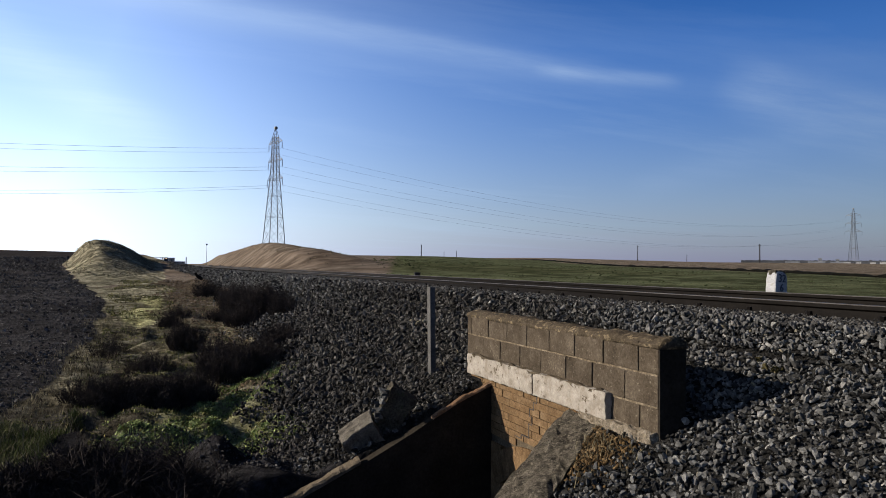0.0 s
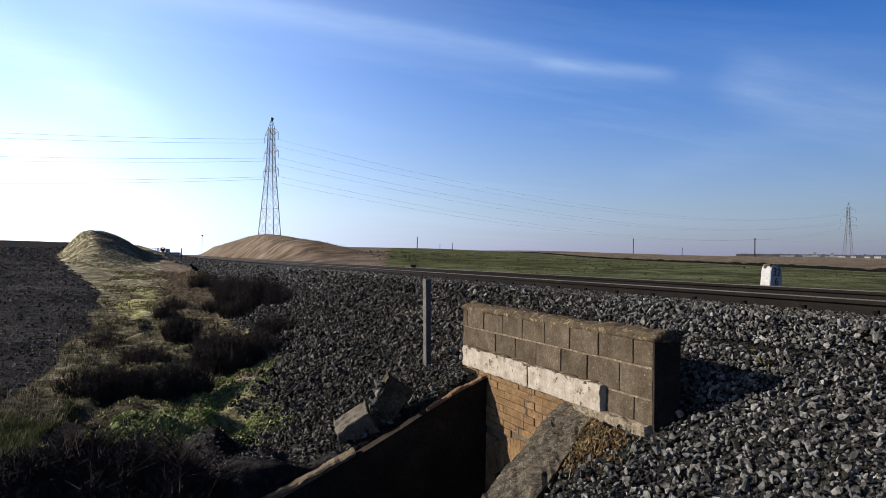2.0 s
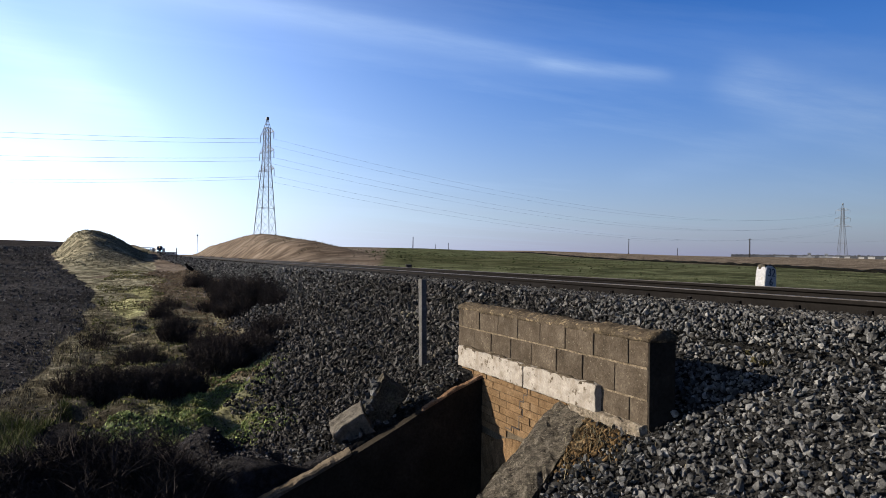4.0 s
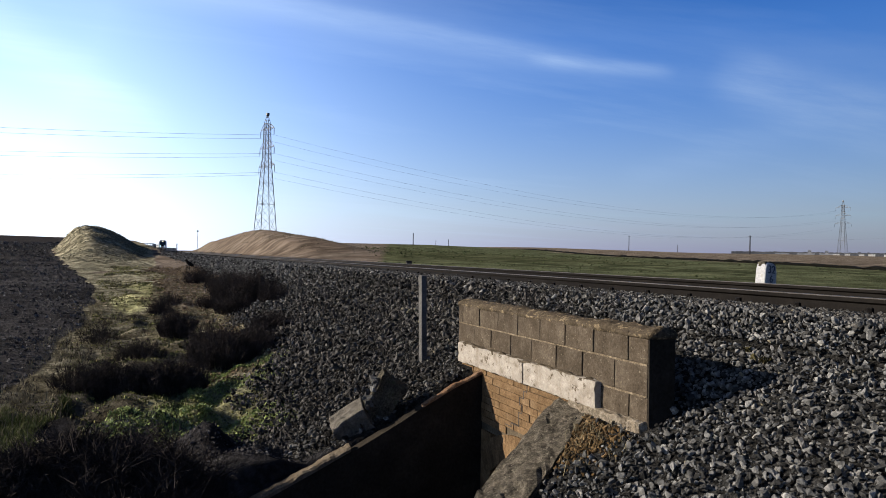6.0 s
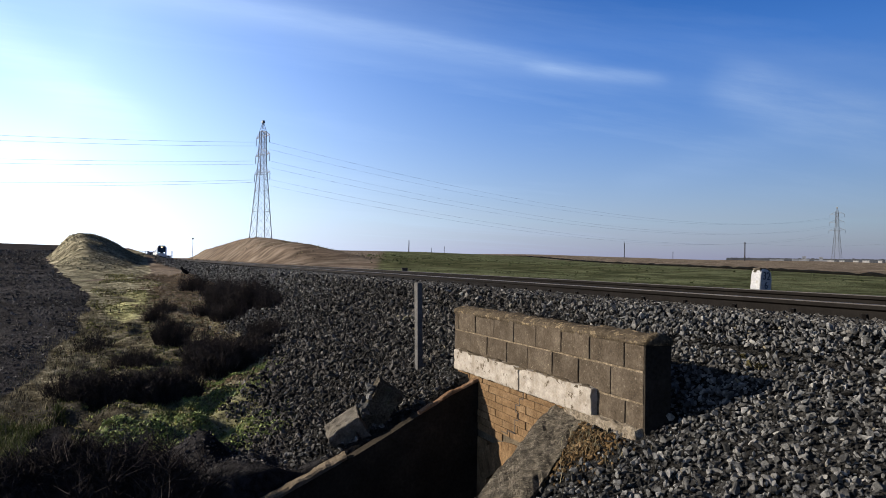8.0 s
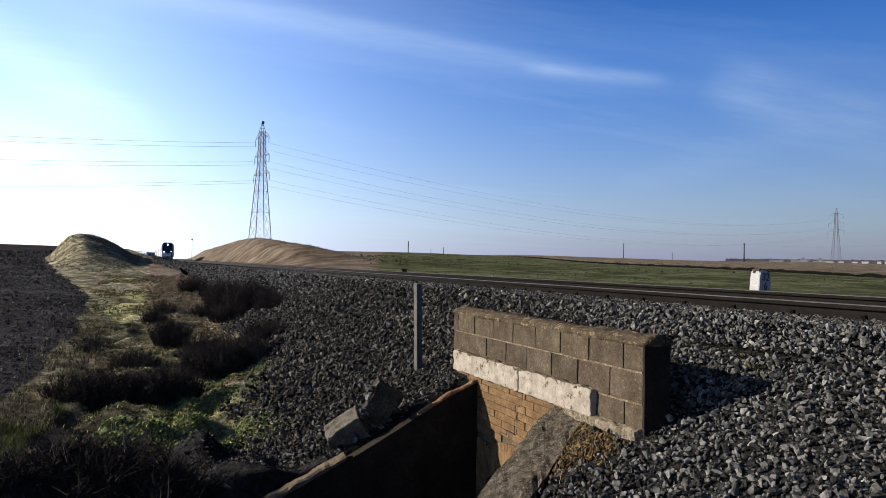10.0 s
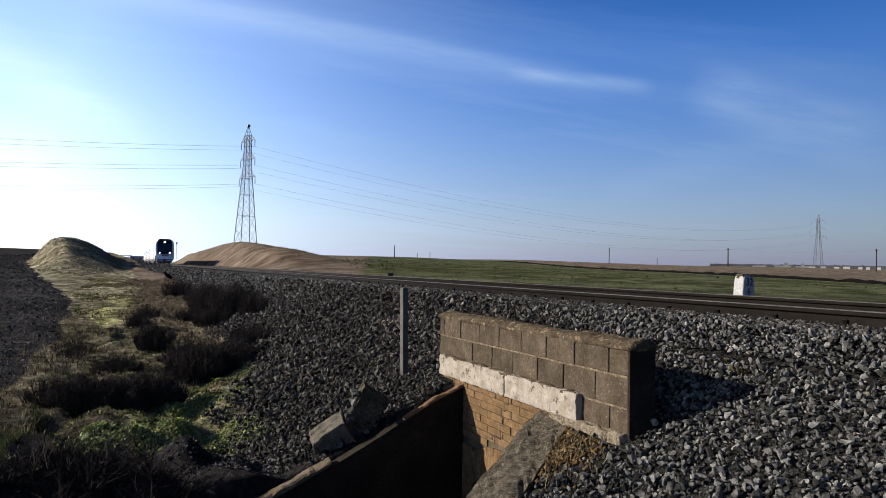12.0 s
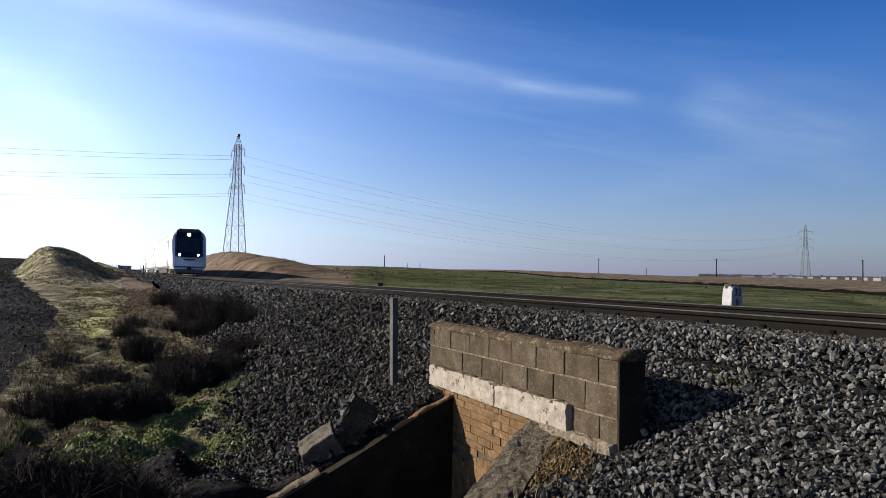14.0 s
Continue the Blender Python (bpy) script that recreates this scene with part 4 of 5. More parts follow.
def panel(x0, x1, z0, z1, y, corner, thick=0.03, raked=True):
    """A rounded plate on the raked front."""
    bm = bmesh.new()
    pts = []
    for cx, cz, a0 in ((x1 - corner, z1 - corner, 0), (x0 + corner, z1 - corner, 90), (x0 + corner, z0 + corner, 180), (x1 - corner, z0 + corner, 270)):
        for k in range(5):
            a = radians(a0 + k * 22.5)
            pts.append((cx + corner * math.cos(a), cz + corner * math.sin(a)))
    a = [bm.verts.new((x, y + (rake(z) if raked else 0), z)) for x, z in pts]
    b = [bm.verts.new((x, y + thick + (rake(z) if raked else 0), z)) for x, z in pts]
    bm.faces.new(a), bm.faces.new(b[::-1])
    for i in range(len(a)):
        bm.faces.new((a[i], a[(i + 1) % len(a)], b[(i + 1) % len(a)], b[i]))
    bmesh.ops.recalc_face_normals(bm, faces=bm.faces[:])
    return bm


def lens(x, y, z, r):
    bm = bmesh.new()
    bmesh.ops.create_uvsphere(bm, u_segments=14, v_segments=8, radius=r, matrix=Matrix.LocRotScale((x, y, z), None, (1, 0.4, 1)))
    return bm


def bogie(train, y):
    for s in (-1, 1):
        bm = box(s * 1.02 - 0.08, s * 1.02 + 0.08, y - 1.6, y + 1.6, 0.40, 0.68, 0.03)
        box(s * 1.05 - 0.10, s * 1.05 + 0.10, y - 0.35, y + 0.35, 0.25, 0.60, 0.03, bm)
        b = part("bogie_frame", bm, TRAIN_DARK, train, "black bogie side frame")
        for dy in (-1.15, 1.15):
            w = bmesh.new()
            bmesh.ops.create_cone(w, cap_ends=True, segments=20, radius1=0.43, radius2=0.40, depth=0.13, matrix=pose(s * 0.87, y + dy, 0.43, 0, 90 * s, 0))
            part("wheel", w, TRAIN_DARK, b)


def build_train():
    train = thing("diesel_railcar", "white three-car diesel train with a black front mask and lit headlamps", "train")
    for c in range(3):
        y0 = c * (CAR + 0.55)
        nose = c == 0
        body = part("car_body", car_body(nose), TRAIN_WHITE, train, "white painted carriage body", pose(0, y0, 0), True)
        md = body.modifiers.new("edges", "EDGE_SPLIT")
        md.split_angle = radians(38)
        for s in (-1, 1):
            part("skirt", box(s * 1.30 - 0.06, s * 1.30 + 0.06, 4.9, CAR - 4.9, 0.20, 0.64, 0.03), TRAIN_DARK, body, "black underframe equipment")
            part("stripe", box(s * 1.445 - 0.006, s * 1.445 + 0.006, 2.6, CAR - 0.3, 0.66, 0.80), TRAIN_GREY, body, "grey band along the side")
            for k in range(9):
                yy = 4.6 + k * 1.75
                part("window", box(s * 1.437 - 0.016, s * 1.437 + 0.016, yy, yy + 1.35, 1.95, 2.72, 0.01), SIDE_GLASS, body, "side window coloured pale for the sky's glare")
            part("door", box(s * 1.437 - 0.018, s * 1.437 + 0.018, 2.9, 4.2, 0.75, 2.85, 0.01), TRAIN_WHITE, body)
        for s in (-1, 1):
            for yy in (2.86, 4.22, CAR - 0.14):
                part("door_seal", box(s * 1.446 - 0.02, s * 1.446 + 0.02, yy - 0.08, yy + 0.08, 0.72, 3.05, 0.01), TRAIN_DARK, body, "dark upright seal")
        for s in (-1, 1):
            part("roof_edge", box(s * 1.335 - 0.03, s * 1.335 + 0.03, 2.6, CAR - 0.2, 3.44, 3.52, 0.01), TRAIN_GREY, body, "grey gutter along the roof edge")
        part("roof_unit", box(-0.75, 0.75, 5.0, 9.0, 3.85, 4.02, 0.06), TRAIN_GREY, body, "grey roof housing")
        for by in (3.0, CAR - 3.0):
            bogie(train, y0 + by)
        if c < 2:
            part("gangway", box(-0.75, 0.75, y0 + CAR - 0.1, y0 + CAR + 0.65, 0.9, 3.2, 0.05), TRAIN_DARK, train, "black gangway bellows")
    # the face of the leading car
    mask = part("front_mask", panel(-1.0, 1.0, 1.56, 3.86, -0.03, 0.20, 0.06), TRAIN_MASK, train, "gloss black front mask")
    part("roof_brow", box(-0.88, 0.88, 0.62, 2.3, 3.55, 3.97, 0.14), TRAIN_MASK, mask, "black roof edge above the windscreen")
    part("windscreen", panel(-0.84, 0.84, 1.98, 3.18, -0.045, 0.14, 0.02), TRAIN_GLASS, mask, "dark windscreen")
    for s in (-1, 1):
        part("wiper", strut_mesh((s * 0.10, -0.06 + rake(2.1), 2.1), (s * 0.55, -0.06 + rake(2.8), 2.8), 0.03), TRAIN_DARK, mask)
    for s in (-1, 1):
        part("pillar", panel(min(s * 1.015, s * 1.10), max(s * 1.015, s * 1.10), 1.60, 3.45, -0.005, 0.03, 0.08), TRAIN_BLUE, train, "dark blue edge beside the mask")
    part("headlamp", lens(0.0, -0.04 + rake(3.46), 3.46, 0.15), LAMP_WARM, train, "lit warm top headlamp")
    for s in (-1, 1):
        part("headlamp", lens(s * 0.74, -0.05 + rake(1.76), 1.76, 0.10), LAMP_COOL, train, "lit cool white headlamp")
    part("name_bar", panel(-0.42, 0.42, 1.30, 1.42, -0.13, 0.03, 0.10, False), TRAIN_BLUE, train, "small blue emblem bar")
    part("bumper_strip", panel(-1.15, 1.15, 0.70, 0.80, -0.15, 0.03, 0.16, False), TRAIN_BLUE, train, "dark bumper strip")
    part("valance", panel(-1.12, 1.12, 0.26, 0.62, -0.01, 0.12, 0.4, False), TRAIN_GREY, train, "grey lower valance")
    part("coupler", box(-0.16, 0.16, -0.34, 0.3, 0.48, 0.74, 0.03), TRAIN_DARK, train, "black coupler")
    part("snow_plough", box(-0.98, 0.98, 0.05, 0.45, 0.14, 0.30, 0.04), TRAIN_DARK, train, "black rail guard")
    return train


def strut_mesh(a, b, w):
    bm = bmesh.new()
    strut(bm, a, b, w)
    return bm


# ---- power line ----
ARMS = ((20.3, 4.4), (26.0, 4.2), (31.7, 4.0))


def build_pylon(m):
    p = thing("lattice_pylon", "grey lattice steel pylon with three pairs of arms", "pylon", m, "pylons of the power line")
    half = lambda z: np.interp(z, [-4, 0, 9, 17, 22.5, 34.5], [3.0, 2.55, 1.95, 1.40, 1.00, 0.72])
    levels = [-4, 0, 4.5, 8.5, 12, 15, 17.5, 20, 22, 24, 26, 28, 30, 32, 33.4]
    corner = lambda z, k: (half(z) * (1, 1, -1, -1)[k], half(z) * (1, -1, -1, 1)[k], z)
    for k in range(4):
        part("leg", tube([corner(z, k) for z in levels], 0.12), STEEL, p)
    for k in range(4):
        bm = bmesh.new()
        j = (k + 1) % 4
        for i, (a, b) in enumerate(zip(levels, levels[1:])):
            strut(bm, corner(a, k), corner(b, j), 0.10), strut(bm, corner(a, j), corner(b, k), 0.10)
            if i % 2 == 0 or a > 20:
                strut(bm, corner(b, k), corner(b, j), 0.14)
        part("bracing", bm, STEEL, p)
    for z, reach in ARMS:
        for s in (-1, 1):
            bm = bmesh.new()
            tip = (s * (half(z) + reach), 0, z)
            for q in (-1, 1):
                strut(bm, (s * half(z), q * half(z), z), tip, 0.16)
                strut(bm, (s * half(z + 1.7), q * half(z + 1.7), z + 1.7), tip, 0.14)
            strut(bm, (s * (half(z) + reach * 0.5), 0.3, z), (s * (half(z) + reach * 0.5), -0.3, z + 0.6), 0.1)
            arm = part("cross_arm", bm, STEEL, p)
            ins = bmesh.new()
            strut(ins, tip, (tip[0], 0, z - 2.3), 0.09, 6)
            for k in range(9):
                bmesh.ops.create_cone(ins, cap_ends=True, segments=10, radius1=0.17, radius2=0.10, depth=0.10, matrix=pose(tip[0], 0, z - 0.4 - k * 0.21))
            part("insulator", ins, GLASSY, arm, "hanging string of insulator discs")
    bm = bmesh.new()
    for k in range(4):
        strut(bm, corner(33.4, k), (0, 0, 36.6), 0.15)
    for zz in (34.4, 35.4):
        h = 0.72 * (36.6 - zz) / 3.2
        for a, b in (((h, h), (-h, h)), ((-h, h), (-h, -h)), ((-h, -h), (h, -h)), ((h, -h), (h, h))):
            strut(bm, (*a, zz), (*b, zz), 0.1)
    box(-0.45, 0.45, -0.4, 0.4, 35.9, 36.7, 0.1, bm, 0.08)
    part("peak", bm, STEEL, p)
    return p


PYLON_A, PYLON_B = (220 * 0.1531, 220 * 0.9882, 1.6 + 220 * 0.0285), (560 * 0.8028, 560 * 0.5963, 1.6 + 560 * 0.0135)
LINE_TURN = math.degrees(math.atan2(PYLON_B[1] - PYLON_A[1], PYLON_B[0] - PYLON_A[0]))


def wire_curve(name, a, b, sag, r, label):
    pts = [Vector(a).lerp(Vector(b), k / 40) - Vector((0, 0, sag * (1 - (2 * k / 40 - 1) ** 2))) for k in range(41)]
    ob = new(name, mesh_of(tube(pts, r), name))
    ob.data.materials.append(WIRE)
    return tagged(ob, label, "cable", "wires of the power line", "")


def build_power_line():
    A = pose(*PYLON_A, 0, 0, LINE_TURN - 90)
    B = pose(*PYLON_B, 0, 0, LINE_TURN - 90)
    one = build_pylon(A)
    copy_thing(one, B)
    back = Vector((PYLON_A[0] - (PYLON_B[0] - PYLON_A[0]) * 0.9, PYLON_A[1] - (PYLON_B[1] - PYLON_A[1]) * 0.9, PYLON_A[2] - 3))
    C = pose(*back, 0, 0, LINE_TURN - 90)
    for z, reach in ARMS:
        for s in (-1, 1):
            h = float(np.interp(z, [0, 9, 17, 22.5, 34.5], [2.55, 1.95, 1.40, 1.00, 0.72])) + reach
            tip = Vector((s * h, 0, z - 2.3))
            wire_curve("power_cable", A @ tip, B @ tip, 13.0, 0.022, "thin power cable sagging between the pylons")
            wire_curve("power_cable", A @ tip, C @ tip, 11.0, 0.036, "thin power cable sagging between the pylons")


def build_poles():
    def pole(az, d, z0, z1, r, arm):
        x, y = d * math.sin(radians(az)), d * math.cos(radians(az))
        p = thing("telegraph_pole", "dark wooden telegraph pole standing in the fields", "pole", pose(x, y, z0, 0, 0, -az), "telegraph poles")
        bm = bmesh.new()
        strut(bm, (0, 0, -2), (0, 0, z1 - z0), 2.2 * r, 8, 1.7 * r)
        part("shaft", bm, POLE_WOOD, p)
        if arm:
            part("cross_arm", box(-arm, arm, -0.06, 0.06, z1 - z0 - 0.55, z1 - z0 - 0.40, 0.01), POLE_WOOD, p)
            for s in (-1, 1):
                part("insulator", box(s * arm * 0.8 - 0.06, s * arm * 0.8 + 0.06, -0.06, 0.06, z1 - z0 - 0.40, z1 - z0 - 0.2, 0.02), GLASSY, p)
        return Vector((x, y, z1 - 0.3))
    e = lambda el, d: 1.6 + d * el
    tops = [pole(20.81, 420, e(0.0130, 420), e(0.0315, 420), 0.30, 0),
            pole(38.39, 360, e(0.0085, 360), e(0.0328, 360), 0.20, 0.35),
            pole(47.30, 300, e(0.0080, 300), e(0.0345, 300), 0.24, 0.5),
            pole(57.0, 290, e(0.0080, 290), e(0.0345, 290), 0.24, 0.5)]
    pole(23.75, 620, e(0.0135, 620), e(0.0235, 620), 0.26, 0)
    pole(22.7, 700, e(0.0135, 700), e(0.0215, 700), 0.26, 0)
    pole(42.1, 520, e(0.0090, 520), e(0.0205, 520), 0.20, 0.3)
    for a, b in zip(tops[1:], tops[2:]):
        wire_curve("telegraph_wire", a, b, 1.2, 0.022, "thin telegraph wire between wooden poles")
    # signal-like mast in the cutting
    d = 230
    x, y = d * math.sin(radians(3.69)), d * math.cos(radians(3.69))
    mast = thing("lamp_mast", "thin mast with a small head beside the cutting", "mast", pose(x, y, e(0.002, d), 0, 0, 0))
    bm = bmesh.new()
    strut(bm, (0, 0, -2), (0, 0, d * 0.026), 0.14, 8, 0.09)
    part("shaft", bm, STEEL, mast)
    part("head", box(-0.24, 0.24, -0.15, 0.15, d * 0.0236, d * 0.0256, 0.05), STEEL, mast)
    # short post by the track
    z = float(height(2.30, 60))
    s = thing("track_post", "short dark post standing beside the track", "post", pose(2.30, 60, z))
    part("shaft", box(-0.035, 0.035, -0.035, 0.035, -0.3, 1.72 - z + 0.42, 0.010), CLIP, s)
    z = float(height(8.15, 21.8))
    b = thing("cable_box", "small black box beside the far rail", "box", pose(8.15, 21.8, z, 0, 0, -15))
    part("body", box(-0.09, 0.09, -0.09, 0.09, -0.1, 1.36 - z, 0.015), CLIP, b)
    part("lid", box(-0.105, 0.105, -0.105, 0.105, 1.36 - z, 1.40 - z, 0.01), CLIP, b)


# ---- plants ----
def stems(rng, n, spread, tall, thick, twigs, lean=0.5):
    """Upright dead stems with side twigs, each a thin three-sided spike."""
    main, side = ([], []), ([], [])

    def spike(a, b, w, into, flat=False):
        V, Fc = into
        way = (b - a)
        s = way.cross(Vector((rng.uniform(-1, 1), rng.uniform(-1, 1), 0.3)))
        if s.length < 1e-6:
            return
        s = s.normalized() * w
        t = way.normalized().cross(s)
        i = len(V)
        if flat:
            V.extend([tuple(a + s), tuple(a - s), tuple(b)])
            Fc.append((i, i + 1, i + 2))
            return
        V.extend([tuple(a + s), tuple(a - s * 0.5 + t * 0.85), tuple(a - s * 0.5 - t * 0.85), tuple(b)])
        Fc.extend([(i, i + 1, i + 3), (i + 1, i + 2, i + 3), (i + 2, i, i + 3)])
    for _ in range(n):
        a, r = rng.uniform(0, 6.283), rng.random() ** 0.6
        base = Vector((math.cos(a) * r * spread[0], math.sin(a) * r * spread[1], -0.05))
        h = tall * rng.uniform(0.35, 1.0) * math.sqrt(1 - 0.86 * r * r)
        top = base + Vector((math.cos(a) * r * lean * h + rng.gauss(0, 0.12) * h, math.sin(a) * r * lean * h + rng.gauss(0, 0.12) * h, h))
        mid = base.lerp(top, 0.5) + Vector((rng.gauss(0, 0.04), rng.gauss(0, 0.04), 0.03)) * h
        spike(base, mid + (mid - base) * 0.1, thick, main), spike(mid, top, thick * 0.75, main)
        for _ in range(twigs):
            k = rng.uniform(0.25, 0.98)
            p = base.lerp(mid, k * 2) if k < 0.5 else mid.lerp(top, k * 2 - 1)
            q = p + Vector((rng.gauss(0, 0.5), rng.gauss(0, 0.5), rng.uniform(0.2, 0.9))) * h * rng.uniform(0.10, 0.26)
            spike(p, q, thick * 0.62, side, True)
    return main, side


def build_bush(x, y, sx, sy, tall, n, seed, thick=0.0042, twigs=18):
    rng = random.Random(seed)
    two = stems(rng, n, (sx, sy), tall, thick, twigs)
    b = thing("weed_bush", "dark dried-out weed bush on the grassy bank", "bush", pose(x, y, float(height(x, y))), "dried weed bushes")
    for name, (V, Fc) in zip(("stem_mass", "twig_mass"), two):
        me = bpy.data.meshes.new(name)
        me.from_pydata(V, [], Fc)
        tagged(part(name, me, DEAD_STEM, b), kind="stuff")


def blades(name, pts, h, w, material, seed, lean, label, per=5):
    """Tufts of narrow bent blades at the points given."""
    r = np.random.RandomState(seed)
    n = len(pts) * per
    p = np.repeat(pts, per, 0) + np.c_[r.normal(0, 0.025, (n, 2)), np.full(n, -0.01)]
    hh = np.repeat(h, per) * r.uniform(0.5, 1.1, n)
    a = r.uniform(0, 6.283, n)
    out = np.c_[np.cos(a), np.sin(a), np.zeros(n)]
    side = np.c_[-np.sin(a), np.cos(a), np.zeros(n)] * (w * r.uniform(0.6, 1.2, n))[:, None]
    bend = (lean * r.uniform(0.2, 1.0, n))[:, None]
    up = np.array([0, 0, 1.0])
    mid = p + out * bend * hh[:, None] * 0.35 + up * hh[:, None] * 0.6
    tip = p + out * bend * hh[:, None] + up * hh[:, None]
    V = np.stack([p - side, p + side, mid + side * 0.7, mid - side * 0.7, tip], 1).reshape(-1, 3)
    i = np.arange(n)[:, None] * 5
    Fc = np.concatenate([i + np.array([0, 1, 2]), i + np.array([0, 2, 3]), i + np.array([3, 2, 4])])
    ob = from_arrays(name, V, Fc, material)
    return tagged(ob, label, "grass", kind="stuff")


def build_plants():
    for k, (x, y, sx, sy, tall, n) in enumerate((
            (1.79, 27.0, 0.42, 0.5, 0.78, 420), (2.17, 24.3, 0.34, 0.5, 0.52, 300), (2.12, 19.4, 0.46, 0.6, 0.80, 620), (2.37, 16.6, 0.46, 0.5, 0.84, 760),
            (2.62, 15.4, 0.30, 0.4, 0.48, 300), (1.92, 16.2, 0.46, 0.5, 0.58, 520), (1.50, 18.6, 0.26, 0.3, 0.44, 220), (2.30, 21.6, 0.40, 0.5, 0.74, 380),
            (0.35, 16.9, 0.24, 0.3, 0.46, 220), (0.63, 19.2, 0.26, 0.3, 0.36, 150), (0.54, 13.3, 0.28, 0.3, 0.52, 420), (2.06, 12.0, 0.38, 0.34, 0.36, 420),
            (1.45, 10.7, 0.46, 0.4, 0.56, 620), (1.02, 10.5, 0.42, 0.4, 0.54, 560), (0.99, 11.7, 0.32, 0.3, 0.50, 340), (-0.04, 11.4, 0.34, 0.3, 0.36, 260),
            (0.40, 9.2, 0.32, 0.3, 0.46, 520), (0.05, 9.1, 0.36, 0.3, 0.48, 600), (-0.36, 9.2, 0.36, 0.28, 0.46, 520), (-0.76, 9.6, 0.26, 0.28, 0.36, 260),
            (-0.76, 13.0, 0.18, 0.2, 0.50, 60), (-0.62, 13.6, 0.22, 0.3, 0.30, 70),
            (-0.08, 5.35, 0.36, 0.40, 1.14, 2600), (0.20, 4.90, 0.36, 0.34, 1.10, 2200), (-0.45, 5.50, 0.26, 0.28, 0.66, 1000), (0.45, 5.15, 0.22, 0.22, 0.62, 700), (-0.38, 4.85, 0.28, 0.28, 0.66, 900), (-0.78, 5.35, 0.28, 0.26, 0.40, 700))):
        build_bush(x, y, sx, sy, tall, int(n * 1.45), 40 + k, 0.0056 if y < 6 else 0.0046, 36 if y < 6 else 22)
    r = np.random.RandomState(21)

    def verge(n, x0, x1, y0, y1, keep):
        y = y0 + (y1 - y0) * r.uniform(size=n) ** 1.5
        x = r.uniform(x0, x1, n)
        k = keep(x, y) & (x > field_edge(y) + 0.08) & (x < ballast_edge(y) - 0.05) & ~((x > -1.0) & (y > 2.8) & (y < 5.2))
        x, y = x[k], y[k]
        return np.c_[x, y, height(x, y)]
    patch = lambda x, y, s: wave(x, y, s, 31)
    p = verge(9000, -1.9, 2.2, 3.5, 26, lambda x, y: (patch(x, y, 1.3) > -0.2) & (y > 6.8))
    blades("grass", p, 0.025 + 0.045 * r.uniform(size=len(p)), 0.004, GRASS, 1, 0.8, "short green grass on the verge")
    p = verge(7000, -2.0, 2.6, 4, 40, lambda x, y: (patch(x, y, 1.3) < 0.25) & (y > 9.5))
    blades("dry_grass", p, 0.03 + 0.08 * r.uniform(size=len(p)) ** 2, 0.004, STRAW, 2, 0.9, "straw-coloured dry grass on the verge")
    n = 9000
    x, y = r.uniform(-8, 1.6, n), r.uniform(32, 98, n)
    z = height(x, y)
    k = (z > natural(x, y) + 0.10) & (wave(x, y, 1.1, 33) > -0.7)
    p = np.c_[x, y, z][k]
    blades("bank_grass", p, 0.04 + 0.11 * r.uniform(size=len(p)) ** 2, 0.022, BANK_STRAW, 3, 1.4, "pale dry grass on the spoil bank", 4)
    n = 2600
    x, y = r.uniform(15, 24, n), r.uniform(70, 170, n)
    z = height(x, y)
    k = (z > natural(x, y) + 0.3) & (wave(x, y, 0.5, 34) > 0.1)
    p = np.c_[x, y, z][k]
    blades("bank_grass", p, 0.05 + 0.22 * r.uniform(size=len(p)) ** 4, 0.016, STRAW, 7, 0.9, "dry grass tufts on the far spoil bank", 5)
    # cushions of dry grass and earth on both banks
    n = 5200
    x, y = r.uniform(13, 28, n), r.uniform(60, 185, n)
    z = height(x, y)
    k = (z > natural(x, y) + 0.25) & (wave(x, y, 0.35, 36) > -0.4)
    q = 0.075 * np.clip(r.lognormal(0, 0.6, k.sum()), 0.3, 2.4)
    ob = scatter("bank_cushions", np.c_[x, y, z - 0.06][k], q, pebble_shapes(8, 79, 0.45, 18), BANK_CUSHION, 25)
    tagged(ob, "dull brown cushions of dry grass on the far spoil bank", "grass", kind="stuff")
    n = 9000
    x, y = r.uniform(-8, 1.2, n), r.uniform(30, 100, n)
    z = height(x, y)
    k = (z > natural(x, y) + 0.08) & (wave(x, y, 0.7, 37) > -0.5)
    q = 0.048 * np.clip(r.lognormal(0, 0.5, k.sum()), 0.3, 2.4)
    ob = scatter("bank_cushions", np.c_[x, y, z - 0.02][k], q, pebble_shapes(8, 89, 0.5, 14), BANK_TURF, 26)
    tagged(ob, "grey-green cushions of turf on the spoil bank", "grass", kind="stuff")
    # low leaves in the damp hollow
    n = 5200
    x, y = r.uniform(-0.3, 1.7, n), r.uniform(5.4, 10, n)
    k = (patch(x, y, 2.2) + 0.6 * patch(x, y, 6.0) > 0.15) & (x < ballast_edge(y) + 0.1) & (y > 6.8)
    p = np.c_[x, y, height(x, y)][k]
    blades("low_leaves", p, 0.015 + 0.022 * r.uniform(size=len(p)), 0.0085, LEAF, 4, 2.2, "low bright green leaves on damp ground", 9)
    n = 26000
    x, y = r.uniform(-0.5, 2.0, n), r.uniform(5.6, 10.2, n)
    k = (patch(x, y, 2.2) + 0.6 * patch(x, y, 6.0) > -0.15) & (x < ballast_edge(y) + 0.25) & (y > 6.6)
    x, y = x[k], y[k]
    s = 0.0085 * np.clip(r.lognormal(0, 0.55, len(x)), 0.4, 2.6)
    ob = scatter("moss_cushions", np.c_[x, y, height(x, y) + s * 0.4], s, pebble_shapes(8, 49, 0.7, 6), CUSHION, 18)
    tagged(ob, "small green moss cushions and clods in the damp hollow", "moss", kind="stuff")
    n = 5000
    x, y = r.uniform(-0.9, 1.15, n), r.uniform(5.5, 7.3, n)
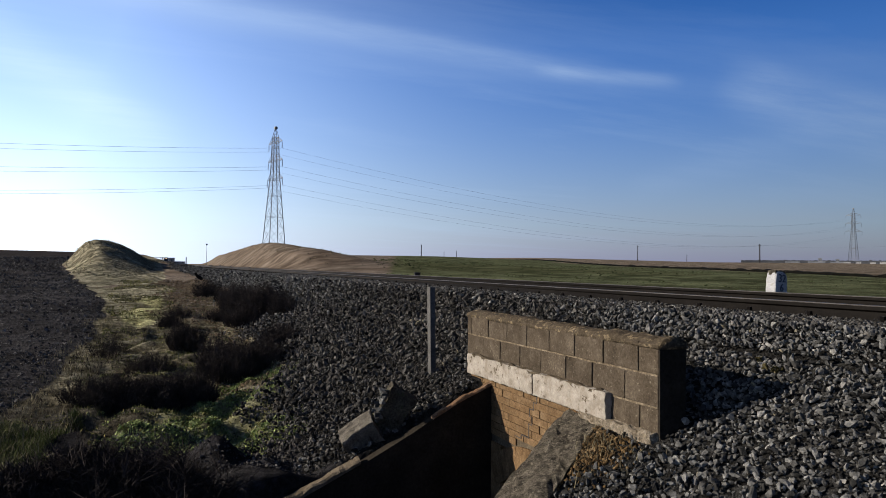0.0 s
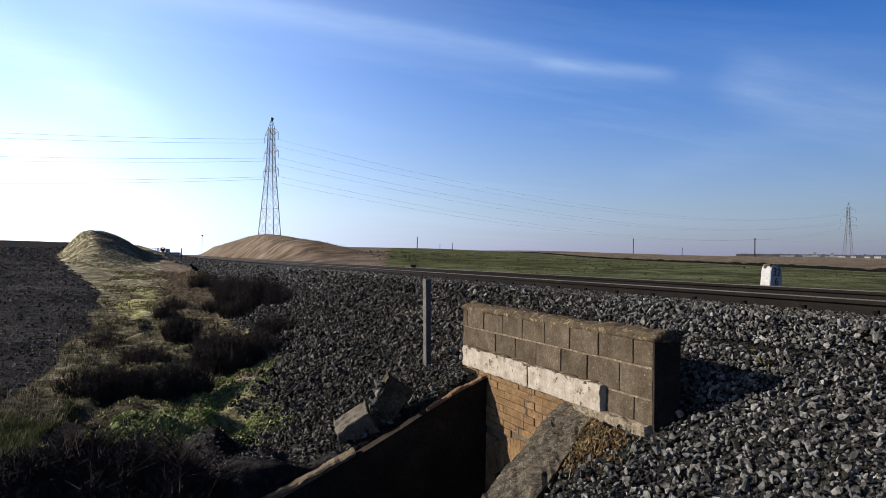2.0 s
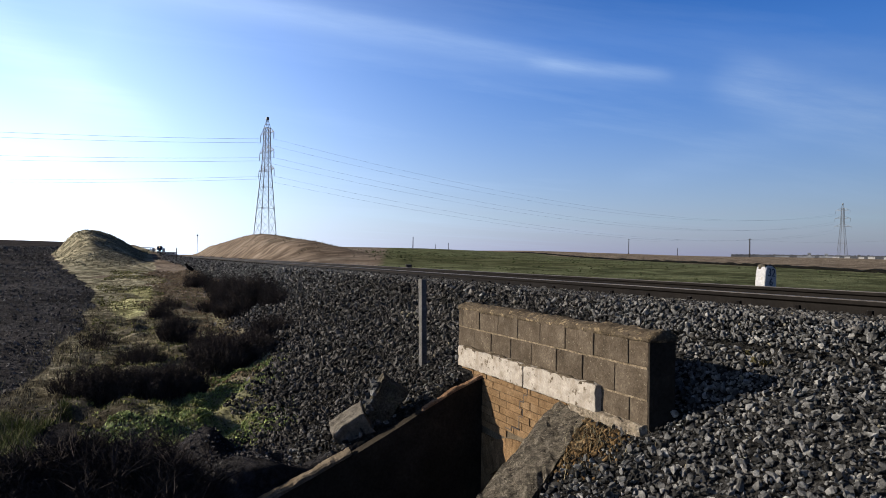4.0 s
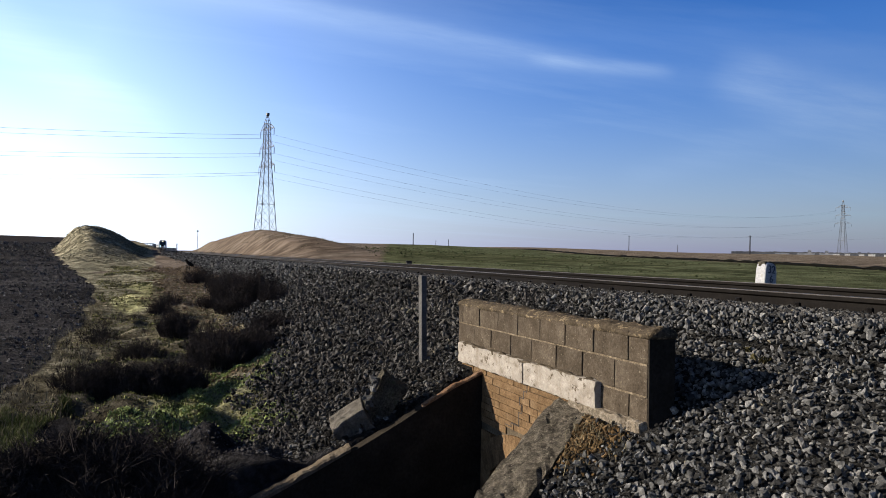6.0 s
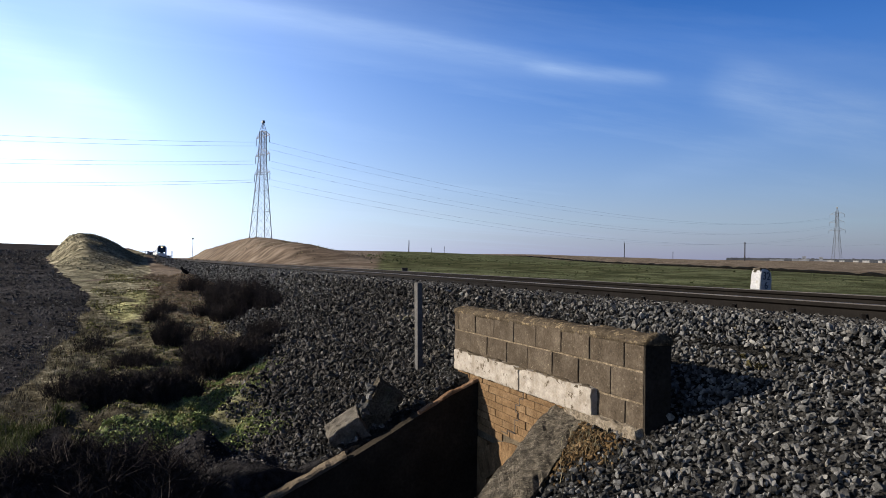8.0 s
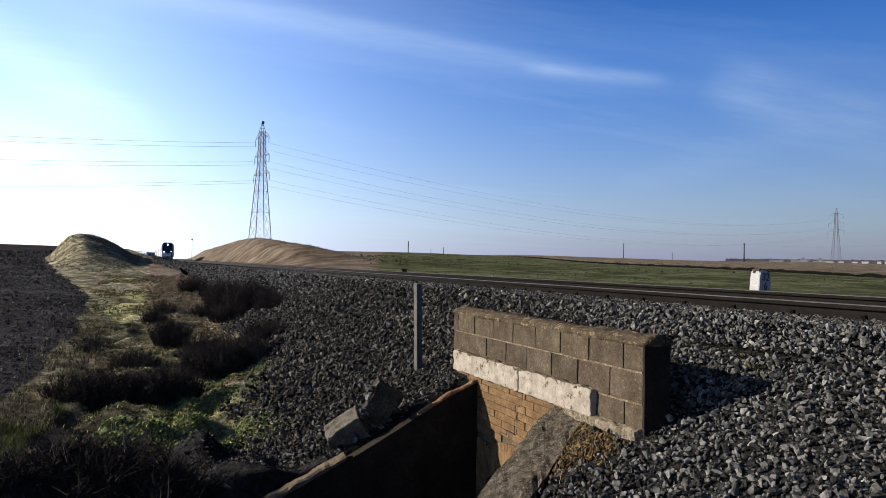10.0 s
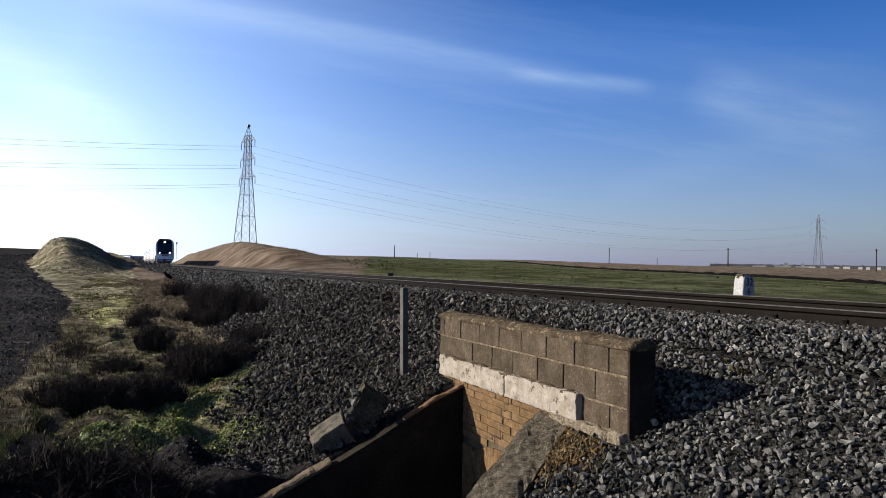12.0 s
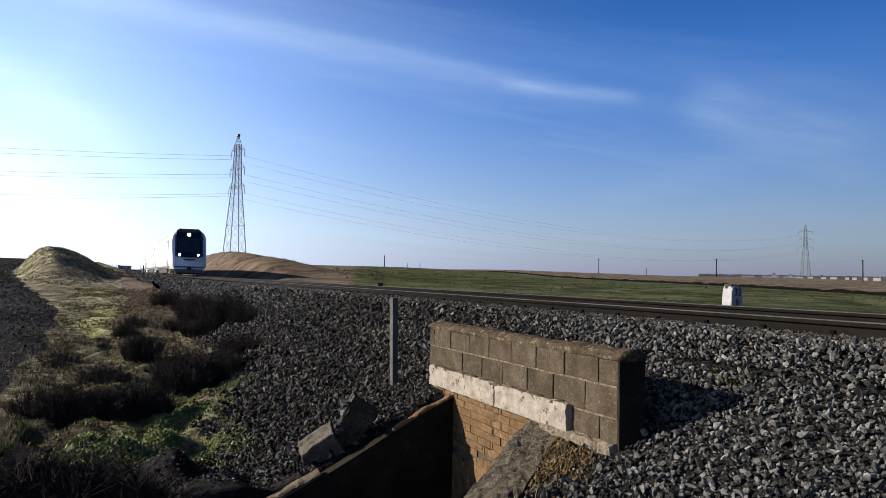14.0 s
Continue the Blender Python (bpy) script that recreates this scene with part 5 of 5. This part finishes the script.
    s = 0.008 * np.clip(r.lognormal(0, 0.6, n), 0.4, 3.0)
    ob = scatter("soil_clods", np.c_[x, y, height(x, y) + s * 0.3], s, pebble_shapes(8, 59, 0.7, 7), CLOD, 19)
    tagged(ob, "dark damp clods and stones round the hollow", "soil", kind="stuff")
    # rank grass on the near verge beside the dead bushes
    n = 9000
    x, y = r.uniform(-1.75, -0.55, n), r.uniform(4.6, 8.8, n)
    k = (x < -0.92 - 0.22 * patch(x, y, 2.0)) & (patch(x, y, 5.0) > -0.5)
    p = np.c_[x, y, height(x, y)][k]
    blades("rank_grass", p, 0.035 + 0.085 * r.uniform(size=len(p)) ** 1.5, 0.0035, GRASS, 22, 0.8, "dull green rank grass on the near verge", 7)
    q = r.uniform(size=len(p)) < 0.10
    blades("rank_grass", p[q], 0.05 + 0.13 * r.uniform(size=q.sum()) ** 1.5, 0.003, STRAW, 23, 0.9, "bleached dry stalks among the rank grass", 6)
    # weeds along the edge of the field
    n = 1000
    y = 5.0 + 15 * r.uniform(size=n) ** 1.3
    x = field_edge(y) + r.normal(0.22, 0.22, n)
    p = np.c_[x, y, height(x, y)]
    blades("edge_weeds", p, 0.03 + 0.12 * r.uniform(size=n) ** 2, 0.003, STRAW, 12, 0.9, "dull brown dry weeds along the edge of the field", 7)
    n = 380
    y = 4.6 + 9 * r.uniform(size=n)
    x = field_edge(y) + 0.1 + 1.5 * r.uniform(size=n) ** 1.5
    k = ~((y > 6) & (x > 0.1))
    p = np.c_[x, y, height(x, y)][k]
    blades("dark_weeds", p, 0.03 + 0.11 * r.uniform(size=len(p)) ** 2, 0.0032, DEAD_STEM, 13, 0.9, "dark dead weeds in the foreground verge", 9)
    # clods on the tilled field
    n = 26000
    y = 6.5 + 110 * r.uniform(size=n) ** 2.6
    x = field_edge(y) - r.exponential(1.0, n) * (1.6 + 0.07 * y)
    s = 0.0088 * np.clip(r.lognormal(0, 0.6, n), 0.35, 3.0) * (1 + y / 16)
    ob = scatter("soil_clods", np.c_[x, y, height(x, y) + s * 0.3], s, pebble_shapes(8, 9, 0.8, 6), CLOD, 14)
    tagged(ob, "dark crumbly clods on the tilled field", "soil", kind="stuff")
    # scruffy weeds and crumbs of earth along the verge
    p = verge(700, -1.3, 2.6, 5.2, 34, lambda x, y: (patch(x, y, 2.3) > 0.2) & (y > 10))
    blades("dead_weeds", p, 0.07 + 0.16 * r.uniform(size=len(p)) ** 2, 0.004, DEAD_STEM, 8, 0.7, "small dark dead weeds on the verge", 9)
    p = verge(2200, -1.4, 2.4, 6, 34, lambda x, y: (patch(x, y, 3.1) < -0.3) & (y > 10))
    blades("pale_weeds", p, 0.04 + 0.12 * r.uniform(size=len(p)) ** 2, 0.004, BANK_STRAW, 9, 1.0, "pale dry weeds on the verge", 7)
    p = verge(26000, -1.6, 2.9, 5.2, 40, lambda x, y: ((x > 0.1) | (patch(x, y, 1.7) > -0.3)) & (y > 6.8))
    q = 0.0105 * np.clip(r.lognormal(0, 0.6, len(p)), 0.4, 2.6) * (1 + p[:, 1] / 26)
    p[:, 2] += q * 0.3
    green = (p[:, 0] < 0.3 + 0.5 * patch(p[:, 0], p[:, 1], 1.1)) | (p[:, 1] < 9)
    ob = scatter("leaf_litter", p[green], q[green], pebble_shapes(8, 39, 0.5, 7), LITTER, 17)
    tagged(ob, "yellow-green moss and leaf litter on the verge", "moss", kind="stuff")
    p, q = p[~green], q[~green]
    ob = scatter("earth_crumbs", p, q, pebble_shapes(8, 29, 0.8, 8), DIRT, 16)
    tagged(ob, "brown crumbs of earth and small stones on the verge", "soil", kind="stuff")
    # crumbled earth and straw at the foot of the head wall
    n = 1800
    x, y = r.normal(2.48, 0.17, n), r.normal(3.58, 0.16, n)
    k = (y < 3.75 - 0.74 * (2.61 - x)) & (x < 2.66)
    x, y = x[k], y[k]
    s = 0.0080 * np.clip(r.lognormal(0, 0.6, len(x)), 0.4, 2.4)
    ob = scatter("crumbled_earth", np.c_[x, y, height(x, y) + s * 0.4], s, pebble_shapes(8, 19, 0.8), RUST_EARTH, 15)
    tagged(ob, "rusty brown crumbled earth below the wall", "soil", kind="stuff")
    q = r.uniform(size=len(x)) < 0.05
    blades("straw_tufts", np.c_[x, y, height(x, y)][q], np.full(q.sum(), 0.11), 0.0016, STRAW, 6, 1.6, "dry straw below the head wall", 4)
    # tufts of young crop
    n = 6000
    x, y = 10.8 + 48 * r.uniform(size=n) ** 1.3, r.uniform(4, 160, n)
    k = (x > 11 + 0.30 * np.maximum(y - 35, 0)) & (patch(x * 0.25, y * 0.25, 1.6) > -0.3)
    x, y = x[k], y[k]
    s = 0.036 * np.clip(r.lognormal(0, 0.5, len(x)), 0.4, 2.3) * (1 + y / 60)
    ob = scatter("crop_tufts", np.c_[x, y, height(x, y)], s, pebble_shapes(8, 69, 0.6, 14), CROP_TUFT, 24)
    tagged(ob, "dark green tufts and clods in the young crop", "crop", kind="stuff")
    # hedge on the far side of the crop
    bm = bmesh.new()
    ys = np.arange(-20, 250, 0.9)
    rows = []
    for q in ys:
        hx = float(hedge_x(q))
        g = float(height(hx, q))
        h = 0.27 + 0.20 * noise.noise(Vector((q * 0.5, 1, 2))) + 0.16 * noise.noise(Vector((q * 1.7, 4, 2)))
        rows.append([bm.verts.new((hx + dx + 0.3 * noise.noise(Vector((q, dx, 7))), q, g + zz)) for dx, zz in ((-0.8, -0.2), (-0.65, h * 0.7), (-0.2, h), (0.3, h * 0.9), (0.8, -0.2))])
    for a, b in zip(rows, rows[1:]):
        for i in range(4):
            bm.faces.new((a[i], a[i + 1], b[i + 1], b[i]))
    ob = new("hedge", mesh_of(bm, "hedge"))
    ob.data.materials.append(HEDGE)
    tagged(ob, "low dark scrubby hedge between crop and stubble", "hedge", kind="stuff")


def build_bird():
    d = 38.2
    x, y = 0.0555 * d, 0.9984 * d
    z = float(height(x, y)) + 0.02
    b = thing("black_bird", "black bird standing on the bank beside the track", "bird", pose(x, y, z, 0, 0, 0))
    b.scale = (0.78, 0.78, 0.78)
    bm = bmesh.new()
    bmesh.ops.create_uvsphere(bm, u_segments=14, v_segments=9, radius=1, matrix=pose(0, 0, 0.30, 0, 34, 0) @ Matrix.Diagonal((0.27, 0.12, 0.13, 1)))
    part("body", bm, BLACK_FEATHER, b, "", None, True)
    bm = bmesh.new()
    bmesh.ops.create_uvsphere(bm, u_segments=10, v_segments=8, radius=0.09, matrix=pose(-0.22, 0, 0.54))
    strut(bm, (-0.22, 0, 0.54), (-0.12, 0, 0.38), 0.14, 8, 0.20)
    head = part("head", bm, BLACK_FEATHER, b, "", None, True)
    bm = bmesh.new()
    strut(bm, (-0.28, 0, 0.55), (-0.38, 0, 0.56), 0.05, 6, 0.01)
    part("beak", bm, BLACK_FEATHER, head)
    part("tail", box(0.14, 0.44, -0.05, 0.05, 0.10, 0.14, 0.01), BLACK_FEATHER, b, "", pose(0, 0, 0.09, 0, 22, 0))
    for s in (-1, 1):
        bm = bmesh.new()
        bmesh.ops.create_uvsphere(bm, u_segments=10, v_segments=6, radius=1, matrix=pose(0.05, s * 0.10, 0.30, 0, 32, 0) @ Matrix.Diagonal((0.22, 0.03, 0.09, 1)))
        part("wing", bm, BLACK_FEATHER, b, "", None, True)
        part("leg", strut_mesh((-0.02, s * 0.04, 0.2), (-0.03, s * 0.05, -0.02), 0.025), BLACK_FEATHER, b)


# ---- distance ----
def build_far():
    def house(az, d, el, w, dep, h, wall, roofed, label, cat="house", name="farm_building"):
        x, y = d * math.sin(radians(az)), d * math.cos(radians(az))
        t = thing(name, label, cat, pose(x, y, 1.6 + d * el, 0, 0, -az), "far buildings")
        part("wall", box(-w / 2, w / 2, -dep / 2, dep / 2, -12, h, 0.05), wall, t)
        if roofed:
            bm = bmesh.new()
            v = [bm.verts.new(c) for c in ((-w / 2 - 0.4, -dep / 2 - 0.4, h), (w / 2 + 0.4, -dep / 2 - 0.4, h), (w / 2 + 0.4, dep / 2 + 0.4, h), (-w / 2 - 0.4, dep / 2 + 0.4, h),
                                           (-w / 2 - 0.4, 0, h + dep * 0.22), (w / 2 + 0.4, 0, h + dep * 0.22))]
            for f in ((0, 1, 5, 4), (2, 3, 4, 5), (0, 4, 3), (1, 2, 5), (0, 3, 2, 1)):
                bm.faces.new([v[i] for i in f])
            part("roof", bm, HOUSE_GREY, t)
        for k in range(max(2, int(w / 5))):
            xx = -w / 2 + (k + 0.5) * w / max(2, int(w / 5))
            part("window", box(xx - 0.6, xx + 0.6, -dep / 2 - 0.04, -dep / 2 + 0.02, h * 0.35, h * 0.7), TRAIN_GLASS, t)
        return t
    rng = random.Random(77)
    az = 53.0
    while az < 58.5:
        w = rng.uniform(5, 10)
        house(az, 1250 + rng.uniform(-60, 60), 0.0112, w, 3, rng.uniform(0.5, 1.2), HOUSE_WHITE, rng.random() < 0.6, "far whitewashed building on the skyline")
        az += math.degrees(w / 1250) * rng.uniform(1.5, 3.2)
    az = 49.5
    while az < 53.0:
        w = rng.uniform(14, 30)
        house(az, 1350, 0.0112, w, 3, rng.uniform(0.5, 1.6), HOUSE_GREY, True, "far grey shed on the skyline")
        az += math.degrees(w / 1350) * rng.uniform(1.2, 2.2)
    house(51.3, 1300, 0.0122, 5, 5, 4.5, HOUSE_GREY, True, "tall grey silo on the skyline", "silo", "silo")
    house(52.4, 1300, 0.0122, 5, 5, 3.5, HOUSE_GREY, True, "grey tower of a far works", "silo", "silo")
    # line of trees behind the town
    bm = bmesh.new()
    rows = []
    for k in range(260):
        a = radians(46 + k * 0.06)
        h = 2.2 + 2.6 * abs(noise.noise(Vector((k * 0.21, 3, 1)))) + 1.2 * noise.noise(Vector((k * 0.7, 5, 1)))
        rows.append([bm.verts.new((rr * math.sin(a), rr * math.cos(a), 1.6 + rr * 0.0118 + zz)) for rr, zz in ((1420, -14), (1421, h * 0.7), (1424, h), (1428, h * 0.6), (1430, -14))])
    for a, b in zip(rows, rows[1:]):
        for i in range(4):
            bm.faces.new((a[i], a[i + 1], b[i + 1], b[i]))
    ob = new("far_trees", mesh_of(bm, "far_trees"))
    ob.data.materials.append(FAR_TREES)
    tagged(ob, "hazy dark line of trees behind the town", "trees", kind="stuff")
    # buildings beyond the cutting
    house(0.9, 560, 0.0, 9, 8, 4.4, HOUSE_WHITE, False, "small pale hut beyond the cutting")
    house(1.75, 600, 0.0, 8, 7, 1.9, HOUSE_WHITE, False, "low pale hut beyond the cutting")
    # white footbridge rail beyond the cutting
    d = 480
    br = thing("white_railing", "white railing of a crossing beyond the cutting", "railing", pose(-0.3, d, 1.0))
    for z in (1.6, 3.2, 4.4):
        part("bar", box(-9, 5, -0.1, 0.1, z, z + 0.35, 0.02), HOUSE_WHITE, br)
    for k in range(8):
        part("post", box(-9 + k * 2 - 0.15, -9 + k * 2 + 0.15, -0.12, 0.12, -1, 4.8, 0.02), HOUSE_WHITE, br)


# ---- build ----
build_ground()
build_track()
build_culvert()
build_chunk()
build_marker_post()
build_km_stone()
build_stone_weeds()
train = build_train()
build_power_line()
build_poles()
build_plants()
build_bird()
build_far()
build_ballast()


def motions():
    """The train runs towards the camera at an even speed."""
    walk(train, [(t, pose(TRACK_X, 61.0 + 27.8 * (14.0 - t), RAIL_Z)) for t in np.arange(0, 14.01, 1.0).tolist()])


motions()
